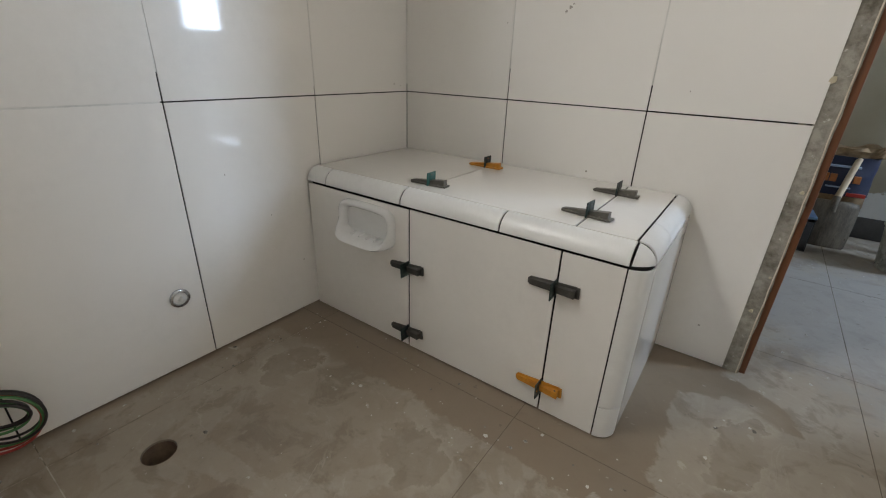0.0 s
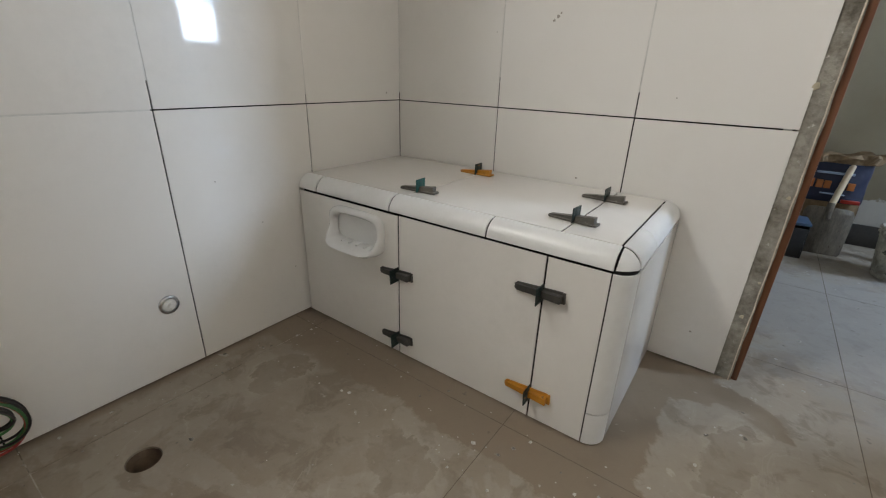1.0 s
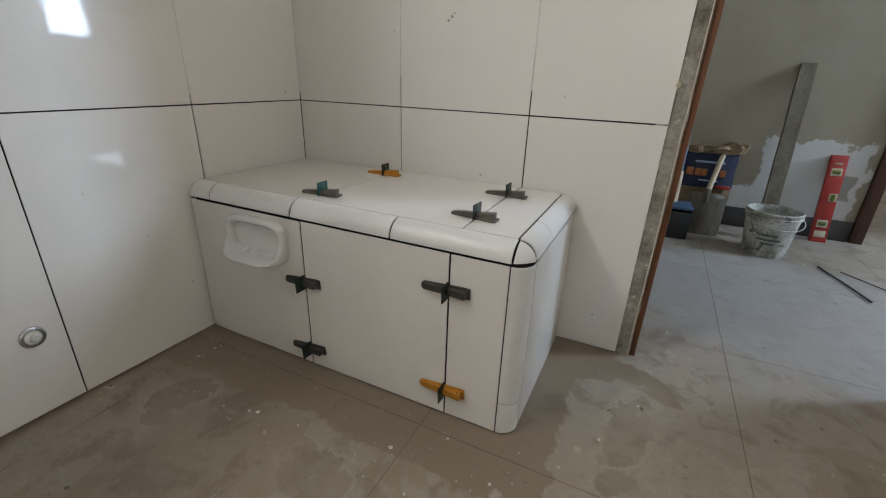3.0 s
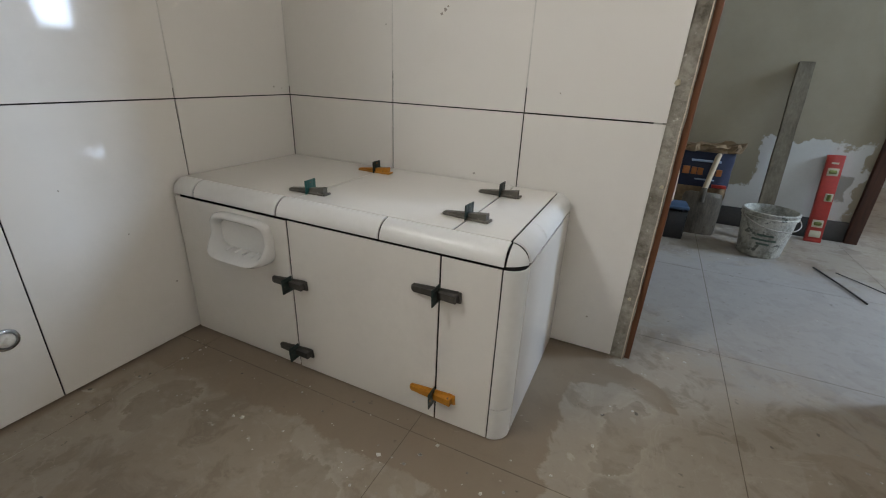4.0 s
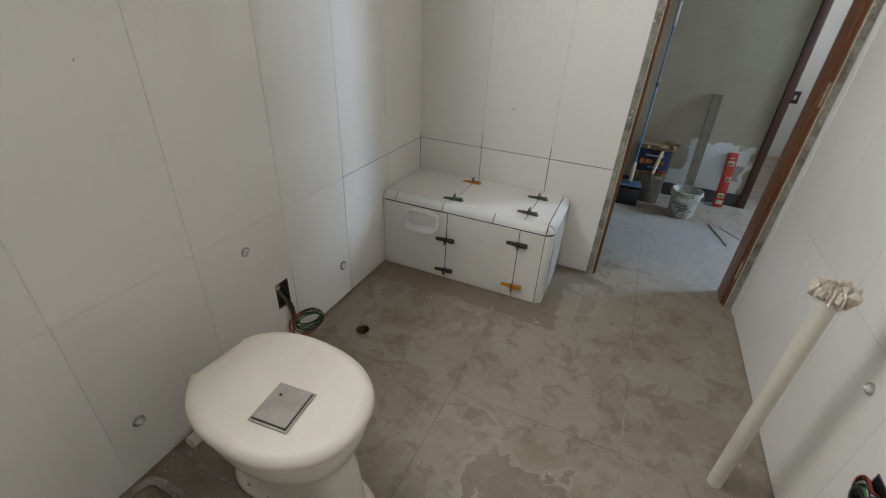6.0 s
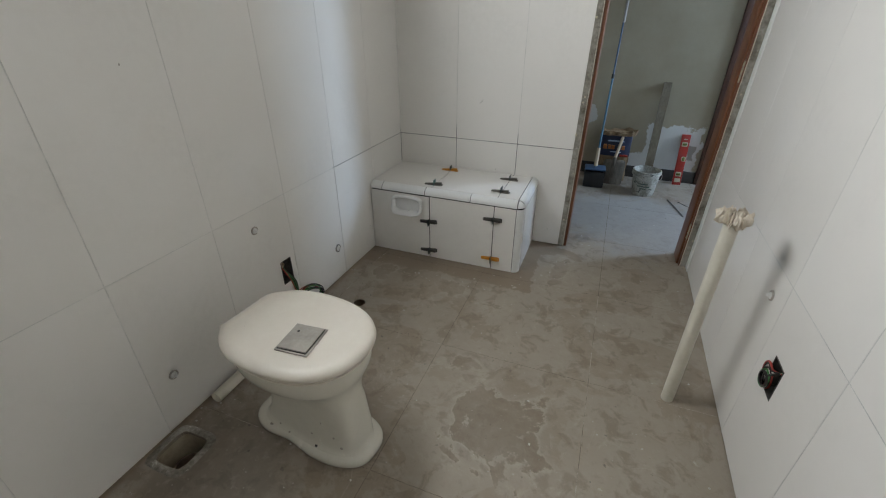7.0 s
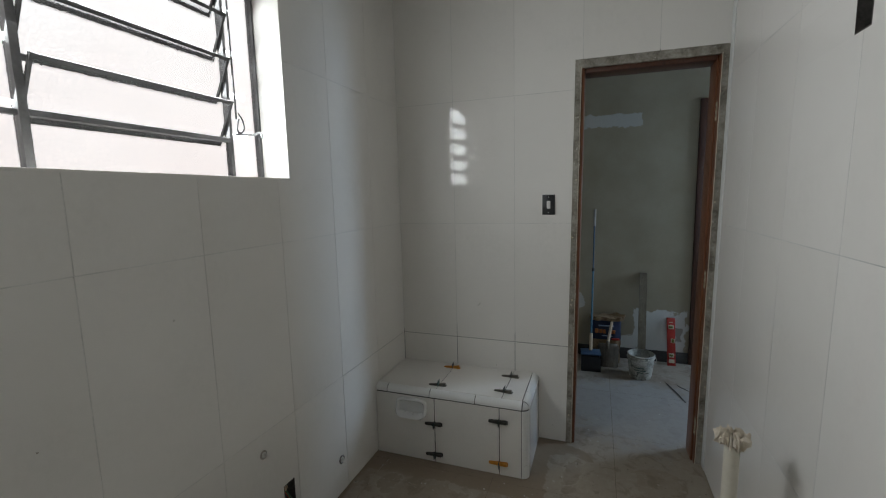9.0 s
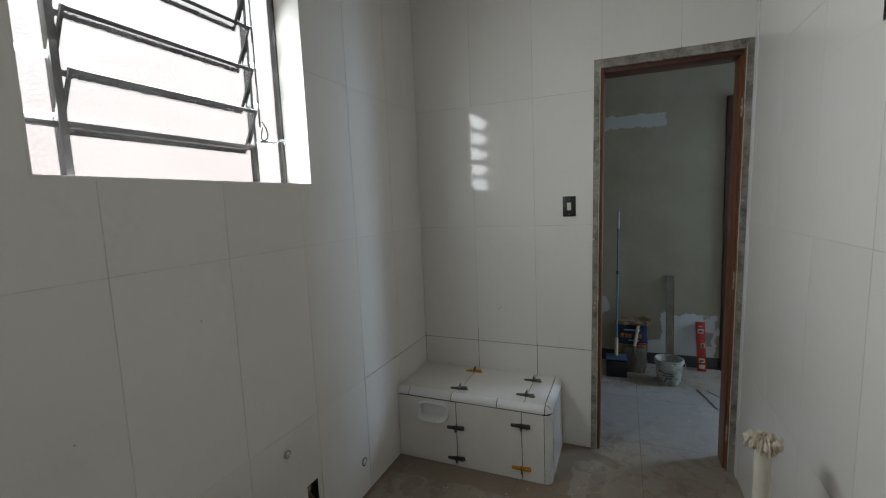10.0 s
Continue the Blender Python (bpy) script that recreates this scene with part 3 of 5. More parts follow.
# the inner corner is filled above the open joint course
piece("grout_line", part_mesh("grout_line", boxes((-0.006, 0.0009, -0.0009, 0.006, 0.60, H - 0.002)), M_GROUT), wall_left, pose(0, 0, 0))

# window reveal lined with cut tiles
for name, args in (("reveal_tile", (-0.135, 0.0085, WY1 - 0.0005, WY1 + 0.0085, WZ0, WZ1)), ("reveal_tile", (-0.135, 0.0005, WY0 - 0.0085, WY0, WZ0, WZ1)),
                   ("reveal_tile", (-0.135, 0.0005, WY0 - 0.008, WY1 + 0.008, WZ0 - 0.0085, WZ0)), ("reveal_tile", (-0.135, 0.0005, WY0 - 0.008, WY1 + 0.008, WZ1, WZ1 + 0.0085))):
    if args[1] > 0.005:
        args = (args[0], 0.0005, *args[2:])
    part(name, boxes(args, bev=0.0007), M_TILE, wall_left)

# north wall with the doorway
DX0, DX1, DZ = 1.007, 1.70, 2.116
place_n = pose(0, 0, 0)
tile_wall(wall_back, place_n, 0.0, 2 * TW, [0, TW, 2 * TW])
lean = lambda x, z: x + math.tan(radians(LEAN)) * z
for r in range(4):
    z0, z1 = ROWS_Z[r] + (0.004 if r == 0 else j), min(ROWS_Z[r + 1] - j, H)
    x0 = 2 * TW + j
    if z1 < DZ:
        piece("tile", slab_mesh("wall_tile", [(x0, z0), (lean(DX0, z0), z0), (lean(DX0, z1), z1), (x0, z1)], 0.0025, 0.0003, M_TILE), wall_back, place_n)
    else:
        zd = DZ + 0.006
        xl = lean(DX0, zd)
        piece("tile", slab_mesh("wall_tile", [(x0, z0), (lean(DX0, z0), z0), (xl, zd), (3 * TW - j, zd), (3 * TW - j, z1), (x0, z1)], 0.0025, 0.0003, M_TILE), wall_back, place_n)
        for a, b in ((3 * TW, 4 * TW), (4 * TW, 1.735)):
            zz = zd - 0.012 * (a - DX0)
            piece("tile", slab_mesh("wall_tile", [(a + j, zz), (b - j, zz - 0.004), (b - j, z1), (a + j, z1)], 0.0025, 0.0003, M_TILE), wall_back, place_n)
segs = []
for x, ztop in ((TW, 0.655), (2 * TW, 0.632)):
    segs += [(x - j, x + j, ztop, 1.272), (x - j, x + j, 1.278, 1.97), (x - j, x + j, 1.976, H)]
segs += [(x - j, x + j, DZ + 0.01, H) for x in (3 * TW, 4 * TW)]
segs += [(0.0, lean(DX0, 1.275), 1.275 - j, 1.275 + j), (0.0, lean(DX0, 1.97), 1.973 - j, 1.973 + j)]
grout(wall_back, place_n, segs)

# east wall: local u runs away from the door
place_e = pose(0, 0, 0, 0, 0, -90)
cols_e = [0.0, 0.052] + [0.052 + TW * k for k in range(1, 10)]
tile_wall(wall_right, place_e, 0.052, 3.1, cols_e[1:], None, [(-b[1], -b[0], *b[2:]) for b in (BOX_E, BOX_E2)])
part("plaster_strip", boxes((-0.003, 0.0085, -0.05, 0.0, 0.0, H), bev=0.001), M_PLASTER, wall_right)
segs = [(u - j, u + j, z0, (BOX_E2[2] if abs(u - 1.123) < 0.01 and z1 > 1.9 and z0 < 1.9 else z1)) for u in cols_e[2:] for z0, z1 in ((0.0, 0.574), (0.58, 1.272), (1.278, 1.97), (1.976, 2.668))]
segs += [(0.054, 3.1, z - j, z + j) for z in (0.577, 1.275, 1.973, 2.671)]
grout(wall_right, place_e, segs, M_GROUT_P)

# ---- doorway lining ----
door_frame = thing("door_frame", pose(0, 0, 0, 0, LEAN, 0), "reddish-brown wooden door lining set in rough mortar", "door frame", "", "structure")


def rough_strip(x0, x1, y0, y1, z0, z1, seed, along="z", amp=0.0025):
    """A trowelled strip of mortar with an uneven face and edges."""
    bm = bmesh.new()
    box(bm, x0, x1, y0, y1, z0, z1)
    long = [e for e in bm.edges if abs((e.verts[0].co - e.verts[1].co)["xyz".index(along)]) > 0.1]
    bmesh.ops.subdivide_edges(bm, edges=long, cuts=70, use_grid_fill=True)
    short = [e for e in bm.edges if abs((e.verts[0].co - e.verts[1].co)["xyz".index("x" if along == "z" else "z")]) > 0.02]
    bmesh.ops.subdivide_edges(bm, edges=short, cuts=2, use_grid_fill=True)
    for v in bm.verts:
        q = v.co * 22 + Vector((seed, 0, 0))
        v.co += Vector((noise.noise(q), noise.noise(q + Vector((9, 0, 0))) - 0.3, noise.noise(q + Vector((0, 9, 0))))) * amp
    return bm


part("mortar_strip", rough_strip(1.004, 1.040, 0.004, 0.149, 0.0, DZ + 0.03, 1), M_MORTAR, door_frame, "rough grey mortar edge")
part("mortar_strip", rough_strip(1.666, 1.704, 0.003, 0.149, 0.0, DZ + 0.03, 2), M_MORTAR, door_frame, "rough grey mortar edge")
part("mortar_strip", rough_strip(1.040, 1.666, 0.004, 0.149, 2.092, DZ + 0.03, 3, "x"), M_MORTAR, door_frame, "rough grey mortar edge")
part("paint_edge", rough_strip(1.0352, 1.0374, 0.001, 0.010, 0.0, DZ - 0.02, 5, "z", 0.0022), M_PAPER, door_frame, "smeared pale edge beside the wood")
part("paint_edge", rough_strip(1.6655, 1.6685, 0.0005, 0.008, 0.0, DZ - 0.02, 6, "z", 0.0018), M_PAPER, door_frame, "smeared pale edge beside the wood")
rng = random.Random(3)
for x, z, r in ((1.008, 0.67, 0.009), (1.021, 0.861, 0.006), (1.016, 0.833, 0.005), (1.028, 0.46, 0.004), (1.020, 0.181, 0.005), (1.030, 0.27, 0.003), (1.012, 1.21, 0.006), (1.026, 1.52, 0.005), (1.69, 0.45, 0.006), (1.682, 0.92, 0.005), (1.692, 0.18, 0.007), (1.676, 1.4, 0.005), (1.688, 0.66, 0.004)):
    ring = [(r * rng.uniform(0.6, 1.2) * math.cos(q * 0.7854), r * rng.uniform(0.6, 1.2) * math.sin(q * 0.7854), 0.0) for q in range(8)]
    part("filler_blob", loft([ring, [(a * 0.8, b * 0.8, 0.002) for a, b, _ in ring], [(a * 0.3, b * 0.3, 0.0026) for a, b, _ in ring]]), M_CREAM, door_frame, "dried white filler blob").matrix_local = pose(x, 0.0022, z, 90, 0, 0)
part("left_post", boxes((1.037, 1.054, 0.010, 0.150, 0.0, 2.094), bev=0.002), M_WOOD, door_frame)
part("right_post", boxes((1.650, 1.668, 0.030, 0.150, 0.0, 2.094), (1.660, 1.668, 0.004, 0.034, 0.0, 2.094), bev=0.002), M_WOOD, door_frame)
# same wood as the posts; the head's shade is put into the darker colour
part("head", boxes((1.054, 1.650, 0.020, 0.150, 2.070, 2.094), bev=0.002), M_WOOD_DARK, door_frame)
for z in (1.83, 1.01, 0.225):
    hinge = part("hinge", boxes((1.6585, 1.6605, 0.004, 0.03, z - 0.045, z + 0.045), bev=0.0008), M_BRASS, door_frame, "worn brass hinge leaf")
    for dz in (-0.032, 0.0, 0.032):
        part("screw_hole", boxes((1.654, 1.6589, 0.006, 0.014, z + dz - 0.008, z + dz + 0.008), bev=0.002), M_CREAM, hinge, "pale filled notch")

far_frame = thing("door_frame", pose(0, 0, 0), "dark brown wooden lining of the next doorway", "door frame", "", "structure")
part("post", boxes((1.886, 1.935, FY - 0.02, FY + 0.14, 0.0, 2.13), bev=0.003), M_WOOD_DARK, far_frame)
part("post", boxes((2.65, 2.699, FY - 0.02, FY + 0.14, 0.0, 2.13), bev=0.003), M_WOOD_DARK, far_frame)
part("head", boxes((1.935, 2.65, FY - 0.02, FY + 0.14, 2.08, 2.129), bev=0.003), M_WOOD_DARK, far_frame)

# ---- floor tiles ----
FX = [0.088 + 0.59 * k for k in range(-1, 7)]
FYS = [-0.457 + 0.603 * k for k in range(-5, 7)]
floor_mesh = {}


def holed_slab(x0, x1, y0, y1, loops):
    """A floor tile with openings cut through it."""
    bm = bmesh.new()
    edges = []
    for loop in [[(x0, y0), (x1, y0), (x1, y1), (x0, y1)]] + loops:
        vs = [bm.verts.new((x, y, 0.0)) for x, y in loop]
        edges += [bm.edges.new((vs[i], vs[(i + 1) % len(vs)])) for i in range(len(vs))]
    bmesh.ops.triangle_fill(bm, use_beauty=True, edges=edges)
    top = list(bm.faces)
    bmesh.ops.recalc_face_normals(bm, faces=top)
    if top[0].normal.z < 0:
        bmesh.ops.reverse_faces(bm, faces=top)
    r = bmesh.ops.extrude_face_region(bm, geom=top)
    bmesh.ops.translate(bm, vec=(0, 0, -0.012), verts=[g for g in r["geom"] if isinstance(g, bmesh.types.BMVert)])
    return part_mesh("floor_tile", bm, M_FLOOR)


DRAIN = (0.205, -0.930)
PAN = (0.075, -1.818)
for ix in range(len(FX) - 1):
    for iy in range(len(FYS) - 1):
        x0, x1, y0, y1 = max(FX[ix], -0.1) + 0.0009, FX[ix + 1] - 0.0009, FYS[iy] + 0.0009, FYS[iy + 1] - 0.0009
        if x0 < DRAIN[0] < x1 and y0 < DRAIN[1] < y1:
            me = holed_slab(x0, x1, y0, y1, [[(DRAIN[0] + 0.029 * math.cos(a * math.pi / 14), DRAIN[1] + 0.029 * math.sin(a * math.pi / 14)) for a in range(28)]])
            piece("floor_tile", me, floor, pose(0, 0, 0))
            continue
        if y0 < PAN[1] < y1 and x0 < 0.2:
            if x0 > 0.0:
                continue
            x1 = FX[ix + 2] - 0.0009
            ring = [(x, y) for x, y, _ in superring(PAN[0] + 0.012, PAN[1], 0.056, 0.058, 0, 5, 28)]
            piece("floor_tile", holed_slab(x0, x1, y0, y1, [ring]), floor, pose(0, 0, 0))
            continue
        key = round(x1 - x0, 4)
        if key not in floor_mesh:
            floor_mesh[key] = part_mesh("floor_tile", boxes((0, x1 - x0, 0, y1 - y0, -0.012, 0.0)), M_FLOOR)
        piece("floor_tile", floor_mesh[key], floor, pose(x0, y0, 0))
for x in FX[1:]:
    for y0, y1 in zip(FYS, FYS[1:]):
        if abs(x - 0.088) < 0.01 and y0 < PAN[1] < y1:
            continue
        piece("floor_joint", part_mesh("floor_joint", boxes((x - 0.0010, x + 0.0010, y0, y1, -0.01, -0.0006)), M_FGROUT_P if abs(x - 1.268) < 0.01 and y1 < 0 or x < 0.1 else M_FGROUT), floor, pose(0, 0, 0))
for y in FYS:
    for x0, x1 in zip(FX, FX[1:]):
        piece("floor_joint", part_mesh("floor_joint", boxes((x0 + 0.0011, x1 - 0.0011, y - 0.0010, y + 0.0010, -0.01, -0.0006)), M_FGROUT_P if y < -1.0 and (x0 > 1.2 or x0 < 0.2) else M_FGROUT), floor, pose(0, 0, 0))


# ---- tiled bench ----
BX, BY, BZ, R = 0.854, -0.406, 0.403, 0.034
bench = thing("tiled_bench", pose(0, 0, 0), "low built-in bench clad in white tiles with rounded trim", "bench")
part("core", boxes((0.001, BX - 0.0165, BY + 0.056, -0.001, 0.0, BZ - 0.0165), (0.001, 0.140, BY + 0.0165, BY + 0.056, 0.0, BZ - 0.0165), (0.304, BX - 0.0165, BY + 0.0165, BY + 0.056, 0.0, BZ - 0.0165), (0.140, 0.304, BY + 0.0165, BY + 0.056, 0.0, 0.262), (0.140, 0.304, BY + 0.0165, BY + 0.056, 0.340, BZ - 0.0165)), M_GAP, bench, "dark mortar showing in the open joints", False)
for x0, x1 in ((0.0055, 0.3505), (0.3547, 0.7042), (0.7080, 0.8174)):
    if x0 < 0.01:
        piece("front_tile", holed_tile(x0, x1, 0.004, 0.3625, 0.149, 0.295, 0.2695, 0.3325), bench, pose(0, BY, 0))
        continue
    piece("front_tile", slab_mesh("front_tile", [(x0, 0.003), (x1, 0.003), (x1, 0.3635), (x0, 0.3635)], 0.0025, 0.0003, M_TILE), bench, pose(0, BY, 0))
for x0, x1 in ((0.0045, 0.3490), (0.3520, 0.7098), (0.7132, 0.8160)):
    piece("top_tile", slab_mesh("top_tile", [(x0, 0.0026), (x1, 0.0026), (x1, 0.3678), (x0, 0.3678)], 0.0025, 0.0003, M_TILE), bench, Matrix.Translation((0, BY + R + 0.0004, BZ)) @ Matrix(((1, 0, 0, 0), (0, 0, 1, 0), (0, -1, 0, 0), (0, 0, 0, 1))))
piece("side_tile", slab_mesh("side_tile", [(0, 0.003), (0.3645, 0.003), (0.3645, 0.3635), (0, 0.3635)], 0.0025, 0.0003, M_TILE), bench, pose(BX, BY + R + 0.0035, 0, 0, 0, 90))


def quarter(length, r=R, t=0.003, k=10):
    """Quarter-round trim along x, its round side to -y and +z, from the centre line."""
    rings = []
    for x in (0, 0.001, length - 0.001, length):
        rr = r if 0 < x < length else r - 0.0009
        arc = [(x, -rr * math.cos(a), rr * math.sin(a)) for a in [math.pi / 2 * i / k for i in range(k + 1)]]
        arc += [(x, -(r - t) * math.cos(a), (r - t) * math.sin(a)) for a in [math.pi / 2 * i / k for i in range(k, -1, -1)]]
        rings.append(arc)
    return loft(rings)


for x0, x1 in ((0.004, 0.0698), (0.0736, 0.3220), (0.3256, 0.5750), (0.5786, 0.8190)):
    part("nosing", quarter(x1 - x0), M_NOSING, bench).matrix_local = pose(x0, BY + R, BZ - R)
for y0, y1 in ((-0.3665, -0.256), (-0.2535, -0.004)):
    part("nosing", quarter(y1 - y0), M_NOSING, bench).matrix_local = pose(BX - R, y0, BZ - R, 0, 0, 90)
for z0, z1 in ((0.002, 0.0725), (0.0745, 0.3635)):
    part("corner_trim", quarter(z1 - z0), M_NOSING, bench).matrix_local = Matrix.Translation((BX - R, BY + R, z0)) @ Matrix(((0, 0, 1, 0), (0, 1, 0, 0), (1, 0, 0, 0), (0, 0, 0, 1)))
# dark bedding under the trim, seen only in its joints
for length, m in ((BX - R - 0.004, pose(0.004, BY + R, BZ - R)), (-(BY + R) - 0.004, pose(BX - R, BY + R, BZ - R, 0, 0, 90))):
    part("trim_bedding", quarter(length, R - 0.0036, 0.006), M_GAP, bench).matrix_local = m
part("trim_bedding", quarter(BZ - R - 0.003, R - 0.0036, 0.006), M_GAP, bench).matrix_local = Matrix.Translation((BX - R, BY + R, 0.002)) @ Matrix(((0, 0, 1, 0), (0, 1, 0, 0), (1, 0, 0, 0), (0, 0, 0, 1)))
part("trim_bedding", lathe([(0.0005, -R + 0.004), (0.018, -0.022), (0.0255, 0.0), (0.0221, 0.01275), (0.01275, 0.0221), (0.0005, 0.0255)], 32), M_GAP, bench).matrix_local = pose(BX - R, BY + R, BZ - R)
# dark mortar bed showing in the open joints round the top
part("joint_bed", boxes((0.0005, 0.816, -0.0037, -0.0005, BZ - 0.009, BZ - 0.0045), (0.0005, 0.0046, -0.366, -0.0037, BZ - 0.009, BZ - 0.0045)), M_GAP, bench, "dark mortar in the open joint", False)
# corner cap: a flat three-cornered facet between three bent edges, standing in open joints
bm = bmesh.new()
tri = ((0.0024, -R * 0.985, 0.0020), (R * 0.985, -0.0042, 0.0020), (0.0026, -0.0030, R * 0.985))
inner = []
for i in range(9):
    v = i / 8
    row = []
    for q in range(9):
        w = q / 8
        flat = [(1 - v) * ((1 - w) * tri[0][k] + w * tri[1][k]) + v * tri[2][k] for k in range(3)]
        size = math.sqrt(sum(c * c for c in flat))
        # bulges to the round at the rim, flat in the middle
        keep = 0.66 + 0.34 * abs(2 * w - 1) ** 2.5
        row.append(bm.verts.new([c * (1 + ((R - 0.0004) / size - 1) * keep) for c in flat]))
    inner.append(row)
for a, b in zip(inner, inner[1:]):
    for q in range(8):
        bm.faces.new((a[q], a[q + 1], b[q + 1], b[q]))
bmesh.ops.remove_doubles(bm, verts=bm.verts, dist=0.0003)
part("corner_cap", bm, M_NOSING, bench, "three-cornered cap closing the trim").matrix_local = pose(BX - R + 0.0006, BY + R - 0.0006, BZ - R)

# ---- soap dish ----
soap = thing("soap_dish", pose(0.222, BY, 0.301, 90, 0, 0), "white ceramic soap dish set into the tiled bench front", "soap dish")


def soap_ring(a, b, out, low, n=4.2):
    pts = superring(0, 0, a, b, 0, n, 44)
    return [(x, y, out + low * max(0.0, -y / 0.05) ** 1.2) for x, y, _ in pts]


part("bowl", loft([soap_ring(0.090, 0.052, 0.0, 0), soap_ring(0.0905, 0.0525, 0.007, 0.008), soap_ring(0.088, 0.050, 0.014, 0.026), soap_ring(0.083, 0.0455, 0.018, 0.034),
                   soap_ring(0.079, 0.0415, 0.018, 0.034), soap_ring(0.074, 0.0365, 0.012, 0.028), soap_ring(0.0715, 0.0335, 0.003, 0.016), soap_ring(0.0695, 0.0305, -0.008, 0.003), soap_ring(0.068, 0.0285, -0.036, 0), soap_ring(0.065, 0.0260, -0.046, 0), soap_ring(0.03, 0.010, -0.047, 0)]), M_SOAP, soap, "", True, 60)
for x in (-0.040, -0.014, 0.012, 0.038):
    part("drain_ridge", tube([(x, -0.0335, 0.020), (x, -0.0305, -0.004), (x, -0.0280, -0.040)], 0.0030, 8), M_SOAP, soap)


# ---- levelling wedges ----
def wedge(m, body, clip, label, tab_h=0.026):
    """A plastic levelling wedge: local x across the joint, z out of the tile."""
    t = thing("levelling_wedge", m @ Matrix.Diagonal((1.06, 1.25, 1.15, 1)), label, "tile wedge", "levelling wedges on the bench")
    secs = []
    for x, h, w in ((-0.052, 0.004, 0.004), (-0.048, 0.0055, 0.007), (0.0, 0.0105, 0.0085), (0.036, 0.0145, 0.009), (0.0365, 0.0145, 0.009)):
        secs.append([(x, -w, 0.0006), (x, w, 0.0006), (x, w, 0.003), (x, w * 0.62, 0.0038), (x, w * 0.62, h), (x, -w * 0.62, h), (x, -w * 0.62, 0.0038), (x, -w, 0.003)])
    part("wedge", loft(secs), body, t, "", False)
    part("end_foot", boxes((0.0367, 0.042, -0.0085, 0.0085, 0.0006, 0.0045), bev=0.0008), body, t)
    c = boxes((-0.0011, 0.0011, -0.0135, -0.0075, 0.0003, tab_h), (-0.0011, 0.0011, 0.0075, 0.0135, 0.0003, tab_h), (-0.0011, 0.0011, -0.0075, 0.0075, 0.0035, tab_h), bev=0.0005)
    part("clip", c, clip, t, "thin plastic clip standing in the joint")
    part("clip_eye", boxes((-0.0014, 0.0014, -0.0015, 0.0015, 0.0195, 0.0225), bev=0.0006), body, t)
    return t


front = lambda x, z, turn: Matrix.Translation((x, BY - 0.0003, z)) @ Matrix(((1, 0, 0, 0), (0, 0, -1, 0), (0, 1, 0, 0), (0, 0, 0, 1))) @ pose(0, 0, 0, 0, 0, turn)
top = lambda x, y, turn: pose(x, y, BZ + 0.0003, 0, 0, turn)
grey, orange = "grey-brown plastic levelling wedge with a dark green clip on the bench", "orange plastic levelling wedge with a dark clip on the bench"
wedge(front(0.353, 0.222, 4), M_WEDGE_SHADED, M_CLIP, grey)
wedge(front(0.353, 0.048, 5), M_WEDGE_SHADED, M_CLIP, grey)
wedge(front(0.706, 0.293, 2), M_WEDGE_SHADED, M_CLIP, grey)
wedge(front(0.706, 0.066, 3), M_WEDGE_O, M_CLIP, orange)
wedge(top(0.3505, -0.325, 3), M_WEDGE, M_CLIP_T, "grey-brown plastic levelling wedge with a teal clip on the bench")
wedge(top(0.3505, -0.072, 0), M_WEDGE_O, M_CLIP, orange)
wedge(top(0.7115, -0.105, -2), M_WEDGE, M_CLIP, grey)
wedge(top(0.7115, -0.300, -5), M_WEDGE, M_CLIP, grey)


# ---- louvred window ----
window = thing("window_1", pose(0, 0, 0), "grey steel louvre window with hammered glass, blades half open", "window", "", "structure")
FXP = -0.137
G = M_STEEL
for name, r in (("frame_side", (FXP - 0.015, FXP + 0.015, WY0, WY0 + 0.010, WZ0, WZ1)), ("frame_side", (FXP - 0.015, FXP + 0.015, WY1 - 0.010, WY1, WZ0, WZ1)),
                ("frame_bottom", (FXP - 0.015, FXP + 0.015, WY0 + 0.010, WY1 - 0.010, WZ0, WZ0 + 0.008)), ("frame_top", (FXP - 0.015, FXP + 0.015, WY0 + 0.010, WY1 - 0.010, WZ1 - 0.02, WZ1)),
                ("mullion", (FXP - 0.012, FXP + 0.016, -1.784, -1.764, WZ0 + 0.008, WZ1 - 0.02)), ("mullion", (FXP - 0.012, FXP + 0.016, -1.166, -1.152, WZ0 + 0.008, WZ1 - 0.02)),
                ("rail", (FXP - 0.012, FXP + 0.018, -1.764, -1.166, 1.656, 1.672)), ("rail", (FXP - 0.012, FXP + 0.012, WY0 + 0.010, -1.784, 1.656, 1.669))):
    part(name, boxes(r, bev=0.0015), G, window)


def pane(name, y0, y1, z0, z1, parent=None):
    ob = part(name, boxes((FXP - 0.002, FXP + 0.002, y0, y1, z0, z1)), M_GLASS, parent or window, "hammered clear glass", False)
    ob.visible_shadow = False
    return ob


